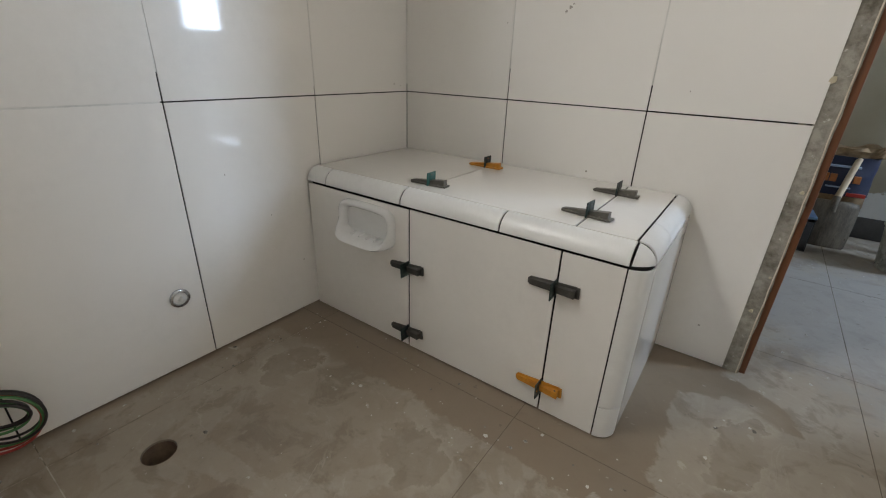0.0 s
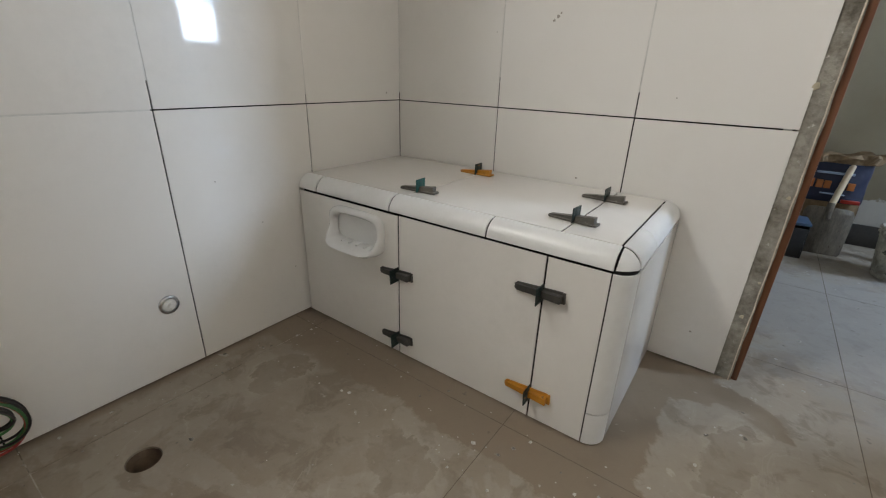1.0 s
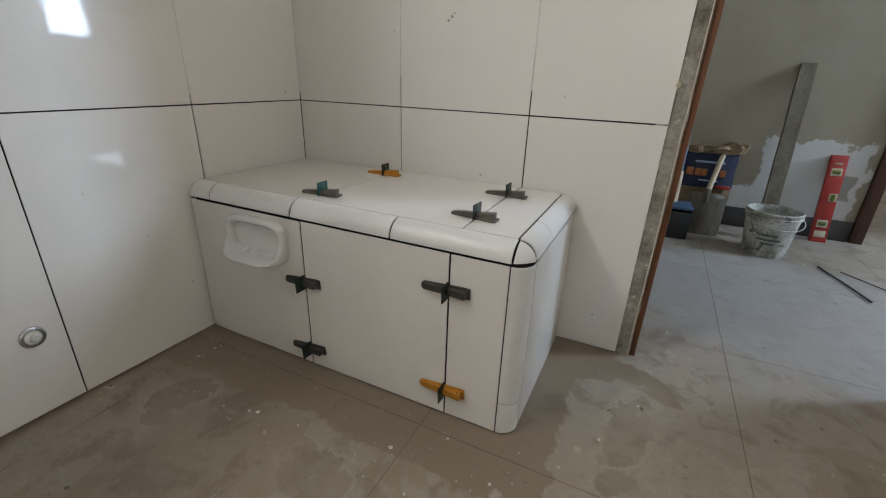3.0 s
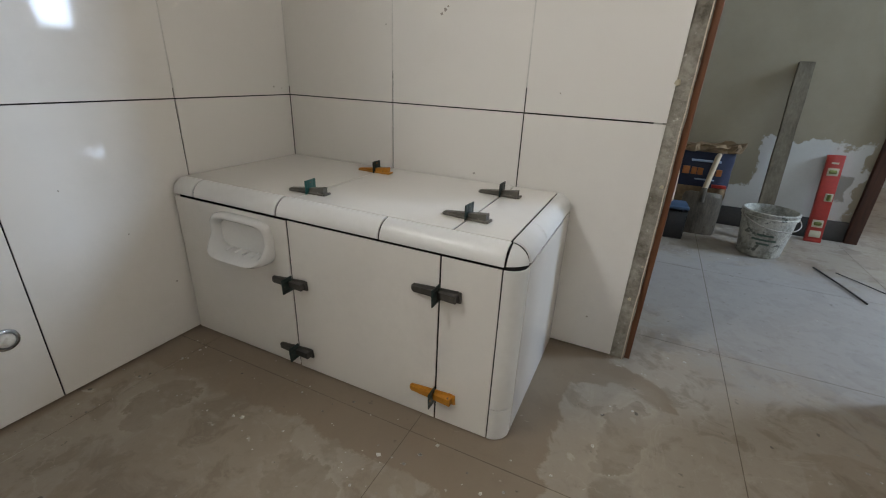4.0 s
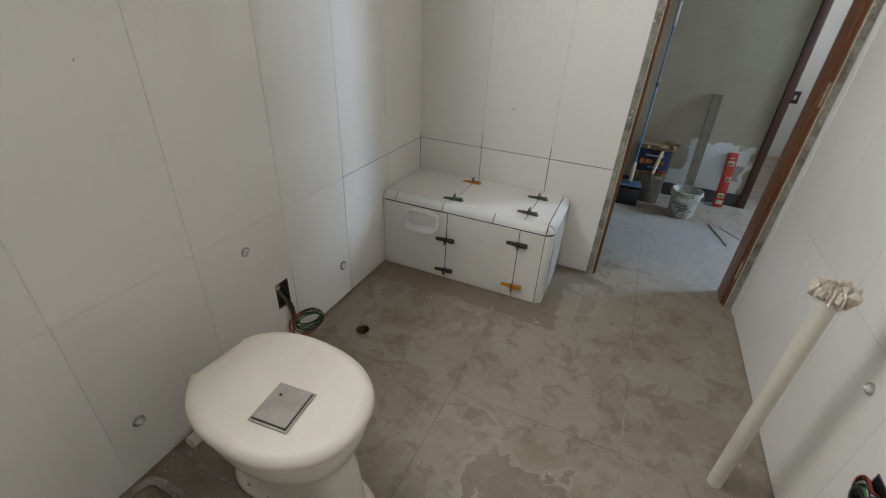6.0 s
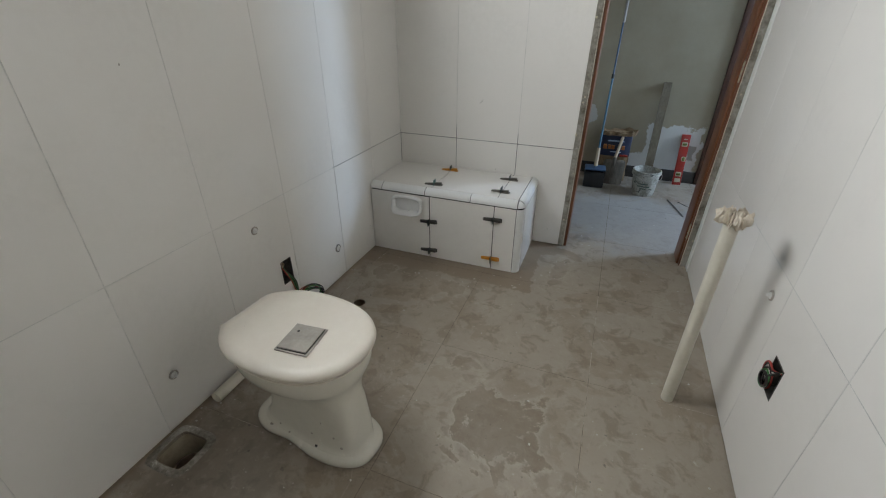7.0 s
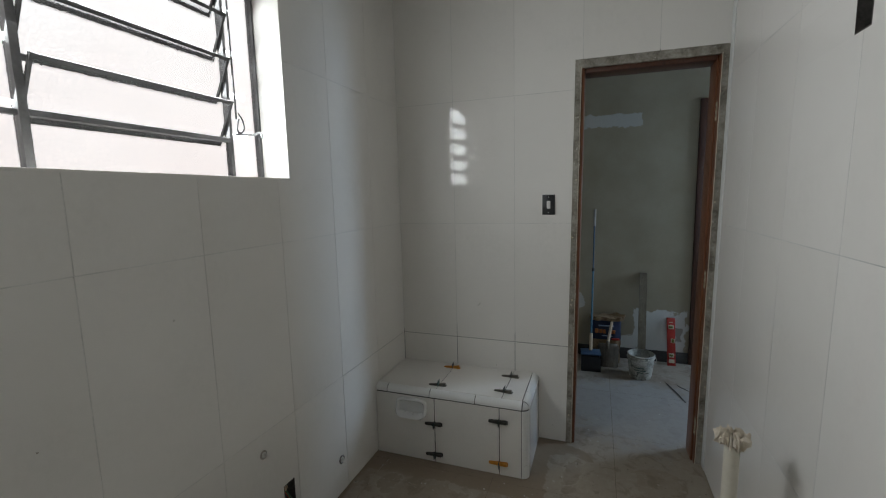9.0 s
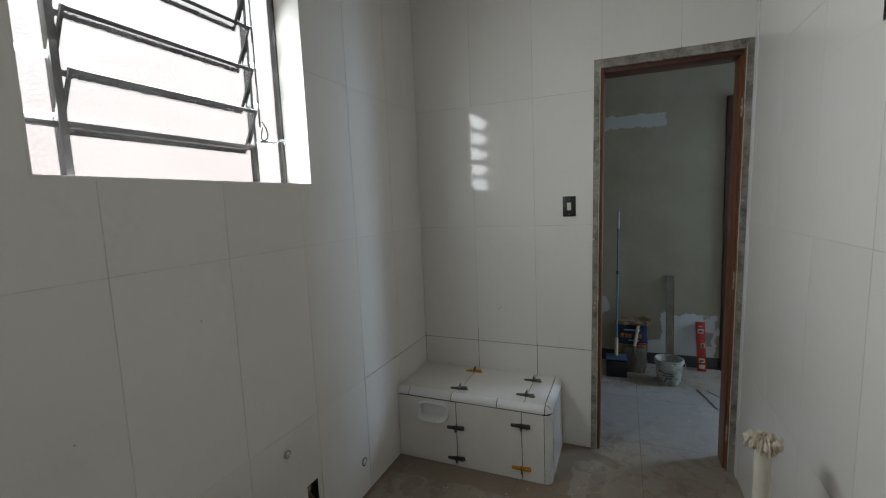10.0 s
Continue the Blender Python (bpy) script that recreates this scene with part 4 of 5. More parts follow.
pane("glass_pane", WY0 + 0.010, -1.784, WZ0 + 0.008, 1.664)
pane("glass_pane", WY0 + 0.010, -1.784, 1.680, WZ1 - 0.02)
pane("glass_pane", -1.764, -1.166, WZ0 + 0.008, 1.664)
pane("glass_pane", -1.152, WY1 - 0.010, WZ0 + 0.008, WZ1 - 0.02)
XT, XB, BH, PITCH = -0.098, -0.168, 0.135, 0.150
for k in range(4):
    z0 = 1.657 + PITCH * k
    z1 = z0 + BH
    y0, y1 = -1.760, -1.170
    d = Vector((XT - XB, 0, BH)).normalized()
    nrm = Vector((d.z, 0, -d.x))
    o = Vector((XB, 0, z0))
    length = Vector((XT - XB, 0, BH)).length

    def slat(s0, s1, h, ya, yb):
        bm = bmesh.new()
        box(bm, s0, s1, ya, yb, -h, h)
        m = Matrix(((d.x, 0, nrm.x, o.x), (0, 1, 0, 0), (d.z, 0, nrm.z, o.z), (0, 0, 0, 1)))
        bmesh.ops.transform(bm, matrix=m, verts=bm.verts)
        return bm

    blade = part("louvre", slat(0.004, length - 0.004, 0.002, y0 + 0.004, y1 - 0.004), M_GLASS, window, "tilted hammered glass blade", False)
    blade.visible_shadow = False
    part("top_bar", slat(length - 0.004, length + 0.008, 0.0055, y0, y1), G, blade, "grey steel edge")
    part("bottom_bar", slat(-0.012, 0.004, 0.006, y0, y1), G, blade, "grey steel edge")
    part("end_bar", slat(-0.009, length + 0.009, 0.005, y0 - 0.003, y0 + 0.005), G, blade, "grey steel edge")
    part("end_bar", slat(-0.009, length + 0.009, 0.005, y1 - 0.005, y1 + 0.003), G, blade, "grey steel edge")
part("pull_rod", tube([(-0.105, -1.150, 2.28), (-0.105, -1.147, 1.81), (-0.107, -1.145, 1.74)], 0.004, 8, 1), G, window)
part("latch_link", tube([(-0.092, -1.150, 1.76), (-0.085, -1.138, 1.735), (-0.088, -1.130, 1.705), (-0.094, -1.145, 1.69), (-0.096, -1.155, 1.705), (-0.092, -1.148, 1.74)], 0.0035, 8), G, window)
part("latch_handle", tube([(-0.10, -1.165, 1.684), (-0.092, -1.125, 1.688), (-0.090, -1.085, 1.690), (-0.090, -1.055, 1.702), (-0.092, -1.040, 1.700), (-0.093, -1.034, 1.684)], 0.0045, 8), M_CHROME, window, "grey cast latch handle")

hall_window = thing("window_2", pose(0, 0, 0), "open grey steel frame in the hall window opening", "window", "", "structure")
for name, r in (("frame_side", (3.25, 3.28, 0.86, 0.878, 0.85, 2.1)), ("frame_side", (3.25, 3.28, 1.342, 1.36, 0.85, 2.1)), ("frame_bottom", (3.25, 3.28, 0.878, 1.342, 0.85, 0.868)), ("frame_top", (3.25, 3.28, 0.878, 1.342, 2.082, 2.1)),
                ("rail", (3.255, 3.275, 0.878, 1.342, 1.16, 1.18)), ("rail", (3.255, 3.275, 0.878, 1.342, 1.62, 1.64)), ("mullion", (3.2555, 3.2745, 1.105, 1.12, 1.18, 1.62))):
    part(name, boxes(r, bev=0.0015), G, hall_window)

# bright haze outside the window
glow, gn, gl, gb = material("white_daylight_haze", 1.0)
gp = place_of(gn, gl)
gsep = gn.new("ShaderNodeSeparateXYZ")
gl.new(gp, gsep.inputs[0])
haze = calc(gn, gl, "ADD", step(gn, gl, gsep.outputs[2], 1.2, 3.4), step(gn, gl, noise_tex(gn, gl, gp, 0.8, 2, 0.5), 0.35, 0.65, -0.25, 0.25))
gl.new(mix(gn, gl, step(gn, gl, haze, 0.0, 1.0), (1.0, 0.93, 0.93), (0.97, 0.99, 1.0)), gb.inputs["Emission Color"])
gl.new(step(gn, gl, haze, 0.0, 1.0, 2.35, 2.85), gb.inputs["Emission Strength"])
gb.inputs["Base Color"].default_value = (0.8, 0.8, 0.8, 1)
tagged(part("backdrop", boxes((-2.05, -2.0, -14.0, 8.0, -3.0, 9.0)), glow, None, "", False), "plain white daylight haze outside the window", "backdrop", "", "structure")


# ---- wall fittings ----
def wall_plug(m, label, rim, core, r=0.017):
    t = thing("water_outlet_plug", m, label, "pipe plug", "capped water outlets in the tiles")
    part("flange", lathe([(r * 1.0, 0.0), (r * 1.22, 0.001), (r * 1.18, 0.004), (r * 0.95, 0.0055), (r * 0.82, 0.003), (r * 0.80, 0.0005)], 24, False, False), rim, t)
    part("plug", lathe([(r * 0.80, 0.0003), (r * 0.78, 0.006), (r * 0.6, 0.008), (r * 0.3, 0.0085)], 18), core, t, "pale threaded plug")
    part("plug_head", lathe([(r * 0.42, 0.008), (r * 0.42, 0.014), (r * 0.3, 0.016)], 4), core, t, "square plug head", False)
    return t


west = lambda y, z: Matrix.Translation((0.0003, y, z)) @ pose(0, 0, 0, 0, 90, 0)
east = lambda y, z: Matrix.Translation((lean(RX, z) - 0.0003, y, z)) @ pose(0, 0, 0, 0, -90, 0)
wall_plug(west(-0.766, 0.172), "chrome ring and pale plug of a capped water outlet", M_CHROME, M_PLUG, 0.0175)
# the grey flange colour stands in for the shadow ring round these white plugs
wall_plug(west(-1.257, 0.499), "white plastic plug of a capped water outlet", M_COVER, M_PLUG, 0.0135)
wall_plug(west(-1.710, 0.192), "white plastic plug of a capped water outlet", M_COVER, M_PLUG, 0.0135)
wall_plug(east(-1.036, 0.495), "white plastic plug of a capped water outlet", M_COVER, M_PLUG, 0.0135)


def ring_box(w, h, depth, t=0.002):
    """An open box let into the wall: face at z = 0, the inside behind it."""
    return boxes((-w, w, -h, -h + t, -depth, 0.001), (-w, w, h - t, h, -depth, 0.001), (-w, -w + t, -h + t, h - t, -depth, 0.001), (w - t, w, -h + t, h - t, -depth, 0.001), (-w, w, -h, h, -depth - t, -depth))


def junction_box(m, w, h, label, depth=0.045):
    t = thing("junction_box", m, label, "junction box")
    part("box_shell", ring_box(w, h, depth), M_BOXDARK, t, "", False)
    return t


to_west = lambda y, z: Matrix.Translation((0, y, z)) @ Matrix(((0, 0, 1, 0), (1, 0, 0, 0), (0, 1, 0, 0), (0, 0, 0, 1)))      # local x: +y, y: up, z: into the room
to_east = lambda y, z: Matrix.Translation((lean(RX, z), y, z)) @ Matrix(((0, 0, -1, 0), (-1, 0, 0, 0), (0, 1, 0, 0), (0, 0, 0, 1)))   # local x: -y
jb = junction_box(to_west(-1.1325, 0.250), 0.031, 0.054, "open junction box in the tiles with loose cables")
part("conduit_end", lathe([(0.011, -0.04), (0.011, -0.012), (0.008, -0.012), (0.008, -0.04)], 14, False, False), M_STICK, jb, "pale mortar-smeared conduit end").matrix_local = pose(-0.008, 0.03, 0)
rng = random.Random(4)
for i, mat in enumerate((M_WIRE_R, M_WIRE_G, M_WIRE_K, M_WIRE_G, M_WIRE_K)):
    pts = [(-0.004 + 0.003 * i, 0.02, -0.036), (0.0 + 0.002 * i, -0.012, -0.012), (0.004 + 0.003 * i, -0.05, 0.008 + 0.003 * i), (0.012 + 0.004 * i, -0.12, 0.016)]
    rr = 0.050 - 0.004 * i + 0.006 * rng.random()
    cx, cy = 0.040 + 0.006 * (i % 3), -0.150 + 0.006 * i
    for a in range(0, 22):
        t = math.radians(200 + a * 34)
        pts.append((cx + rr * 1.05 * math.cos(t), max(cy + rr * (1.1 if i < 3 else 0.7) * math.sin(t), -0.246), 0.052 + 0.004 * i + 0.026 * math.cos(t) + 0.008 * math.sin(t * 0.5 + i)))
    part("cable", tube(pts, 0.0024, 6, 4), mat, jb, ("red cable", "green cable", "black cable", "green cable", "black cable")[i])

jb2 = junction_box(to_east(-1.240, 0.357), 0.034, 0.053, "open junction box in the tiles with coiled red and white cables")
for i, mat in enumerate((M_WIRE_R, M_WIRE_K, M_WIRE_W, M_WIRE_K, M_WIRE_G, M_WIRE_K)):
    pts = [(0.012 - 0.004 * i, 0.03 - 0.01 * (i % 2), -0.036), (0.0, 0.02, -0.01)]
    rr = 0.039 - 0.0035 * i
    for a in range(0, 16):
        t = math.radians(60 + a * 36)
        pts.append((-0.028 + 0.004 * i + rr * 0.85 * math.cos(t), -0.012 + rr * math.sin(t), 0.003 + 0.0028 * i + 0.003 * math.sin(t + i)))
    part("cable", tube(pts, 0.0031, 6, 4), mat, jb2, ("red cable", "black cable", "white cable", "black cable", "green cable", "black cable")[i])
junction_box(to_east(-1.118, 1.852), 0.034, 0.055, "empty junction box high in the white tiles")

switch = thing("light_switch", Matrix.Translation((0.9025, -0.0005, 1.377)) @ Matrix(((1, 0, 0, 0), (0, 0, -1, 0), (0, 1, 0, 0), (0, 0, 0, 1))), "black switch plate with a white rocker on the tiles", "light switch")
part("plate", boxes((-0.034, 0.034, -0.055, 0.055, 0.0, 0.005), bev=0.002), M_BLACK, switch)
part("rocker_frame", boxes((-0.013, 0.013, -0.024, 0.024, 0.005, 0.0065), bev=0.0006), M_BLACK, switch)
part("rocker", boxes((-0.010, 0.010, -0.021, 0.021, 0.0065, 0.010), bev=0.0015), M_PLUG, switch, "white rocker")
for z in (-0.042, 0.042):
    part("screw", lathe([(0.0035, 0.0048), (0.0032, 0.0062), (0.001, 0.0064)], 10), M_CHROME, switch, "small steel screw").matrix_local = pose(0, z, 0)

# ---- floor openings ----
drain = thing("floor_drain", pose(DRAIN[0], DRAIN[1], 0), "open round drain hole in the floor tile", "floor drain")
part("pipe_wall", lathe([(0.0292, -0.0005), (0.0285, -0.15), (0.0275, -0.15), (0.0272, -0.003)], 28, False, False), M_RUST, drain)
waste = thing("waste_opening", pose(PAN[0] + 0.012, PAN[1], 0), "open toilet waste hole with a rough mortar rim", "waste pipe")
ringm = []
for a, z in ((0.058, -0.004), (0.0565, 0.001), (0.066, 0.004), (0.074, 0.003), (0.080, 0.0003)):
    ringm.append([(x + 0.003 * noise.noise(Vector((x * 60, y * 60, 1))), y + 0.003 * noise.noise(Vector((x * 60, y * 60, 5))), zz + 0.0015 * noise.noise(Vector((x * 80, y * 80, 9)))) for x, y, zz in superring(0, 0, a, a + 0.002, z, 5, 40)])
part("mortar_rim", loft(ringm, False, False), M_MORTAR, waste, "rough pale mortar rim")
part("shaft", loft([superring(0, 0, 0.0562, 0.0582, 0.0, 5, 32), superring(0, 0, 0.054, 0.056, -0.155, 5, 32)], False, False), M_SHAFT, waste, "", True)
part("pipe_mouth", lathe([(0.042, -0.15), (0.042, -0.075), (0.038, -0.075), (0.038, -0.15)], 28, False, False), M_RUST, waste, "stained pipe mouth")
# dark block that fills the lower end of the shaft
part("dark_bottom", boxes((-0.0545, 0.0545, -0.0565, 0.0565, -0.150, -0.112)), M_BOXDARK, waste, "dark block at the bottom of the pipe")

# ---- toilet ----
toilet = thing("toilet", pose(0.432, -1.590, 0, 0, 0, -5), "unplumbed cream toilet pan with its lid closed", "toilet")


def pan_loft(secs):
    return loft([superring(cx, 0, a, b, z, nn, 56) for z, cx, a, b, nn in secs])


def waist(ring, depth):
    """Pinches a ring behind its front lobe."""
    return [(x, y * (1 - depth * math.exp(-((x + 0.045) / 0.075) ** 2)), z) for x, y, z in ring]


body = ((0.030, 0.014, 0.207, 0.090, 3.0, 0.14), (0.040, 0.018, 0.194, 0.081, 3.2, 0.12), (0.060, 0.026, 0.182, 0.075, 3.8, 0.10), (0.100, 0.034, 0.170, 0.071, 4.4, 0.09), (0.150, 0.036, 0.160, 0.069, 4.8, 0.09), (0.195, 0.034, 0.157, 0.069, 4.6, 0.08),
        (0.232, 0.028, 0.157, 0.073, 3.7, 0.09), (0.262, 0.022, 0.166, 0.087, 3.1, 0.05), (0.288, 0.018, 0.178, 0.110, 2.7, 0.02), (0.309, 0.015, 0.191, 0.139, 2.4, 0.0), (0.328, 0.014, 0.201, 0.157, 2.3, 0.0), (0.350, 0.014, 0.206, 0.163, 2.3, 0.0), (0.376, 0.014, 0.208, 0.165, 2.3, 0.0), (0.386, 0.014, 0.205, 0.162, 2.3, 0.0))
part("bowl", loft([waist(superring(cx, 0, a, b, z, nn, 64), w) for z, cx, a, b, nn, w in body]), M_CERAMIC, toilet, "", True, 60)
rings = [waist(superring(0.010, 0, a, b, z, 2.9, 64), 0.17) for z, a, b in ((0.0, 0.224, 0.104), (0.005, 0.2285, 0.1075), (0.018, 0.2285, 0.1075), (0.027, 0.224, 0.103), (0.034, 0.214, 0.094), (0.039, 0.198, 0.081), (0.041, 0.16, 0.06))]
part("foot", loft(rings), M_CERAMIC, toilet, "", True, 60).matrix_local = pose(0, 0.005, 0)


def lid_ring(grow, z):
    return superring(0.006, 0, 0.231 + grow, 0.176 + grow, z, 2.25, 64, -0.204 - grow)


part("seat", loft([lid_ring(-0.016, 0.3865), lid_ring(-0.006, 0.389), lid_ring(-0.005, 0.395), lid_ring(-0.020, 0.398)]), M_LID, toilet, "", True, 50)
part("lid", loft([lid_ring(-0.020, 0.4010), lid_ring(-0.003, 0.402), lid_ring(0.002, 0.408), lid_ring(0.000, 0.417), lid_ring(-0.006, 0.424), lid_ring(-0.018, 0.4285), lid_ring(-0.030, 0.4295), lid_ring(-0.034, 0.4285), lid_ring(-0.075, 0.4305), lid_ring(-0.12, 0.4315)]), M_LID, toilet, "closed cream plastic lid", True, 60)
for y in (-0.075, 0.075):
    part("hinge", lathe([(0.013, 0.386), (0.013, 0.402), (0.010, 0.408)], 16), M_LID, toilet, "worn plastic hinge post").matrix_local = pose(-0.212, y, 0)
# a flat black disc draws the shade inside the fixing hole
part("fixing_hole", lathe([(0.0045, 0.0), (0.0035, 0.0006)], 14), M_GAP, toilet, "black disc painted as a shaded fixing hole").matrix_local = pose(0.075, -0.0800, 0.0425, 45, 0, 0)
for x, y, z, r in ((-0.115, -0.0765, 0.033, 0.007), (0.150, -0.0760, 0.115, 0.004), (0.11, -0.0775, 0.16, 0.003), (0.17, -0.0720, 0.075, 0.005), (-0.04, -0.0745, 0.033, 0.005), (-0.075, -0.0735, 0.055, 0.004), (0.06, -0.0745, 0.085, 0.004)):
    part("chip", lathe([(r, 0.0), (r * 0.7, 0.0012), (r * 0.2, 0.0015)], 7), M_COVER, toilet, "dark chip in the glaze").matrix_local = pose(x, y, z, 80, 0, 12)

cover = thing("drain_cover", pose(0.490, -1.637, 0.4315, 0, 0, 5), "dusty square metal drain cover lying on the toilet lid", "drain cover")
part("rim_plate", boxes((-0.049, 0.049, -0.056, 0.056, 0.0, 0.004), bev=0.001), M_COVER, cover)
part("inset_plate", boxes((-0.042, 0.042, -0.049, 0.049, 0.0052, 0.009), bev=0.001), M_COVER, cover)
# black sheet and disc draw the shade of the seam and lift hole
part("seam", boxes((-0.044, 0.044, -0.051, 0.051, 0.004, 0.0052)), M_GAP, cover, "black sheet for the shade between the plates", False)
part("lift_hole", lathe([(0.004, 0.009), (0.0025, 0.0094)], 10), M_GAP, cover).matrix_local = pose(-0.022, 0.022, 0)

offcut = thing("pipe_offcut", pose(0.043, -1.632, 0.0205, -90, 0, 1), "cream plastic pipe offcut with a dirty end on the floor", "pipe")
part("pipe_body", lathe([(0.0175, 0.0), (0.020, 0.0), (0.020, 0.30), (0.0175, 0.30), (0.0175, 0.0)], 24, False, False), M_PVC, offcut)
rings = []
for i, (r, z) in enumerate(((0.0203, 0.286), (0.024, 0.296), (0.025, 0.312), (0.022, 0.326), (0.012, 0.330), (0.003, 0.328))):
    rings.append([(x * (1 + 0.35 * noise.noise(Vector((x * 90, y * 90, i * 0.7)))) , min(y * (1 + 0.25 * noise.noise(Vector((x * 80, y * 80 + 4, i * 0.7)))), 0.0195), zz) for x, y, zz in circle(r, z, 28)])
part("dirt_crust", loft(rings, False, True), M_KRAFT, offcut, "brown crumpled crust on the pipe end", False)

# ---- upright waste pipe stuffed with paper ----
standpipe = thing("waste_pipe", pose(1.539, -1.032, 0), "cream plastic pipe standing from the floor, stuffed with paper", "pipe")
part("pipe_body", lathe([(0.0205, -0.01), (0.0205, 0.705), (0.018, 0.705), (0.018, 0.60)], 28, True, False), M_PVC, standpipe).matrix_local = pose(0, 0, 0, 0.4, 0.25, 0)
rng = random.Random(7)
rings = []
for i, (r, z) in enumerate(((0.012, 0.690), (0.019, 0.702), (0.032, 0.704), (0.042, 0.712), (0.041, 0.724), (0.034, 0.732), (0.026, 0.722), (0.018, 0.738), (0.008, 0.728))):
    row = []
    for q in range(72):
        a = 2 * math.pi * q / 72
        ruff = noise.noise(Vector((4.2 * math.cos(a), 4.2 * math.sin(a), i * 0.35))) + 0.6 * noise.noise(Vector((9 * math.cos(a), 9 * math.sin(a), 3 + i * 0.5)))
        rr = r * (1 + 0.30 * ruff + 0.10 * math.sin(q * 2.6 + i)) if i > 1 else r
        row.append((rr * math.cos(a), rr * math.sin(a), z + (0.006 * math.sin(q * 2.2 + i) + 0.014 * noise.noise(Vector((6 * math.cos(a), 6 * math.sin(a), 8 + i * 0.6))) if i > 1 else 0)))
    rings.append(row)
bm = loft(rings)
part("paper_wad", bm, M_PAPER, standpipe, "crumpled beige paper wad", False).matrix_local = pose(0.002, -0.005, 0)

# ---- things in the hall ----
pan = thing("dustpan", pose(1.125, 1.145, 0, 0, 0, 4), "black upright dustpan with a long blue handle against the wall", "dustpan")
part("pan_body", boxes((-0.075, -0.071, -0.065, 0.06, 0.0, 0.135), (0.071, 0.075, -0.065, 0.06, 0.0, 0.135), (-0.071, 0.071, 0.056, 0.06, 0.0, 0.135), (-0.071, 0.071, -0.065, 0.056, 0.0, 0.004), (-0.071, 0.071, -0.065, -0.061, 0.004, 0.125), bev=0.0012), M_PAN, pan)
part("rim", boxes((-0.077, 0.077, -0.068, 0.062, 0.136, 0.148), bev=0.003), M_NAVYRIM, pan, "worn blue upper rim")
part("handle", tube([(0.0, 0.0, 0.15), (0.0178, 0.1716, 0.792)], 0.0078, 12, 1), M_BLUE, pan, "long blue tube handle")
part("upper_tube", tube([(0.0178, 0.1716, 0.792), (0.028, 0.27, 1.16)], 0.0062, 12, 1), M_NAVYRIM, pan, "greyer upper tube of the handle")
part("socket", lathe([(0.014, 0.0), (0.013, 0.12), (0.0115, 0.14)], 14), M_STICK, pan, "pale handle socket").matrix_local = pose(0.0, 0.002, 0.155, -15, 1.6, 0)
part("joint_sleeve", lathe([(0.0112, 0.0), (0.0112, 0.03)], 12), M_BLACK, pan).matrix_local = pose(0.0175, 0.168, 0.78, -15, 1.6, 0)
part("hanging_cap", tube([(0.028, 0.27, 1.15), (0.032, 0.305, 1.29)], 0.0115, 12, 1), M_COVER, pan, "grey end cap")

bag = thing("mortar_bag", pose(1.24, 1.365, 0, 0, 0, 2), "opened navy and kraft mortar bag standing by the wall", "bag")


def bag_body(z0, z1, rows, grow=0.0, seed=0.0, crumple=0.010):
    rings = []
    for i in range(rows + 1):
        z = z0 + (z1 - z0) * i / rows
        squash = 1 - 0.10 * (z / 0.4) ** 2
        ring = superring(0, 0, 0.118 + grow, (0.068 + grow) * squash, z, 3.6, 48)
        rings.append([(x + crumple * noise.noise(Vector((x * 16 + seed, y * 16, z * 16))), y + crumple * 1.3 * noise.noise(Vector((x * 14 + seed, y * 20, z * 13 + 4))), zz) for x, y, zz in ring])
    return loft(rings)


part("kraft_body", bag_body(0.0, 0.385, 22), M_KRAFT, bag, "brown kraft paper")
part("printed_band", bag_body(0.205, 0.365, 14, 0.0025), M_NAVY, bag, "navy printed band")
rings = []
for i, (grow, z) in enumerate(((-0.004, 0.362), (0.008, 0.370), (0.016, 0.382), (0.010, 0.394), (-0.002, 0.392), (-0.012, 0.380), (-0.03, 0.366))):
    ring = superring(0.012, 0, 0.122 + grow, 0.062 + grow, z, 3.0, 60)
    rings.append([(x + 0.022 * noise.noise(Vector((x * 26, y * 26, i * 0.6))), y + 0.026 * noise.noise(Vector((x * 24 + 7, y * 24, i * 0.6))), zz + 0.020 * noise.noise(Vector((x * 17, y * 22 + 3, i * 0.25))) + 0.06 * max(0.0, x) * (i > 1)) for x, y, zz in ring])
bm = loft(rings, False, True)
part("torn_flap", bm, M_KRAFT, bag, "torn folded paper mouth", False)
for name, mat, rows in (("print_mark", M_ORANGE, [(-0.088, -0.060, 0.262, 0.296)]), ("print_bar", M_ORANGE, [(-0.052, -0.030, 0.262, 0.294), (-0.026, -0.004, 0.262, 0.293), (0.022, 0.044, 0.262, 0.292), (0.050, 0.072, 0.262, 0.291)]), ("print_corner", M_RED, [(0.045, 0.105, 0.208, 0.222)]), ("print_line", M_PALEPRINT, [(-0.06, 0.06, 0.322, 0.330), (-0.03, 0.05, 0.238, 0.243)])):
    for x0, x1, z0, z1 in rows:
        part(name, boxes((x0, x1, -0.0795, -0.064, z0, z1), bev=0.001), mat, bag, "plain printed shape")

spade = thing("spade", pose(1.262, 1.215, 0, -9, 0, 3), "cement-crusted square steel spade with a short wooden handle", "spade")
rings = []
for z, w, c in ((0.0, 0.070, 0.010), (0.01, 0.076, 0.012), (0.09, 0.080, 0.016), (0.17, 0.082, 0.020), (0.19, 0.074, 0.020), (0.196, 0.05, 0.02)):
    row = [(-w + 2 * w * i / 14, c * (1 - (2 * i / 14 - 1) ** 2) * -1.0, z) for i in range(15)]
    rings.append(row + [(x, y + 0.004, zz) for x, y, zz in row[::-1]])
part("blade", loft(rings), M_SPADE, spade, "", True, 50)
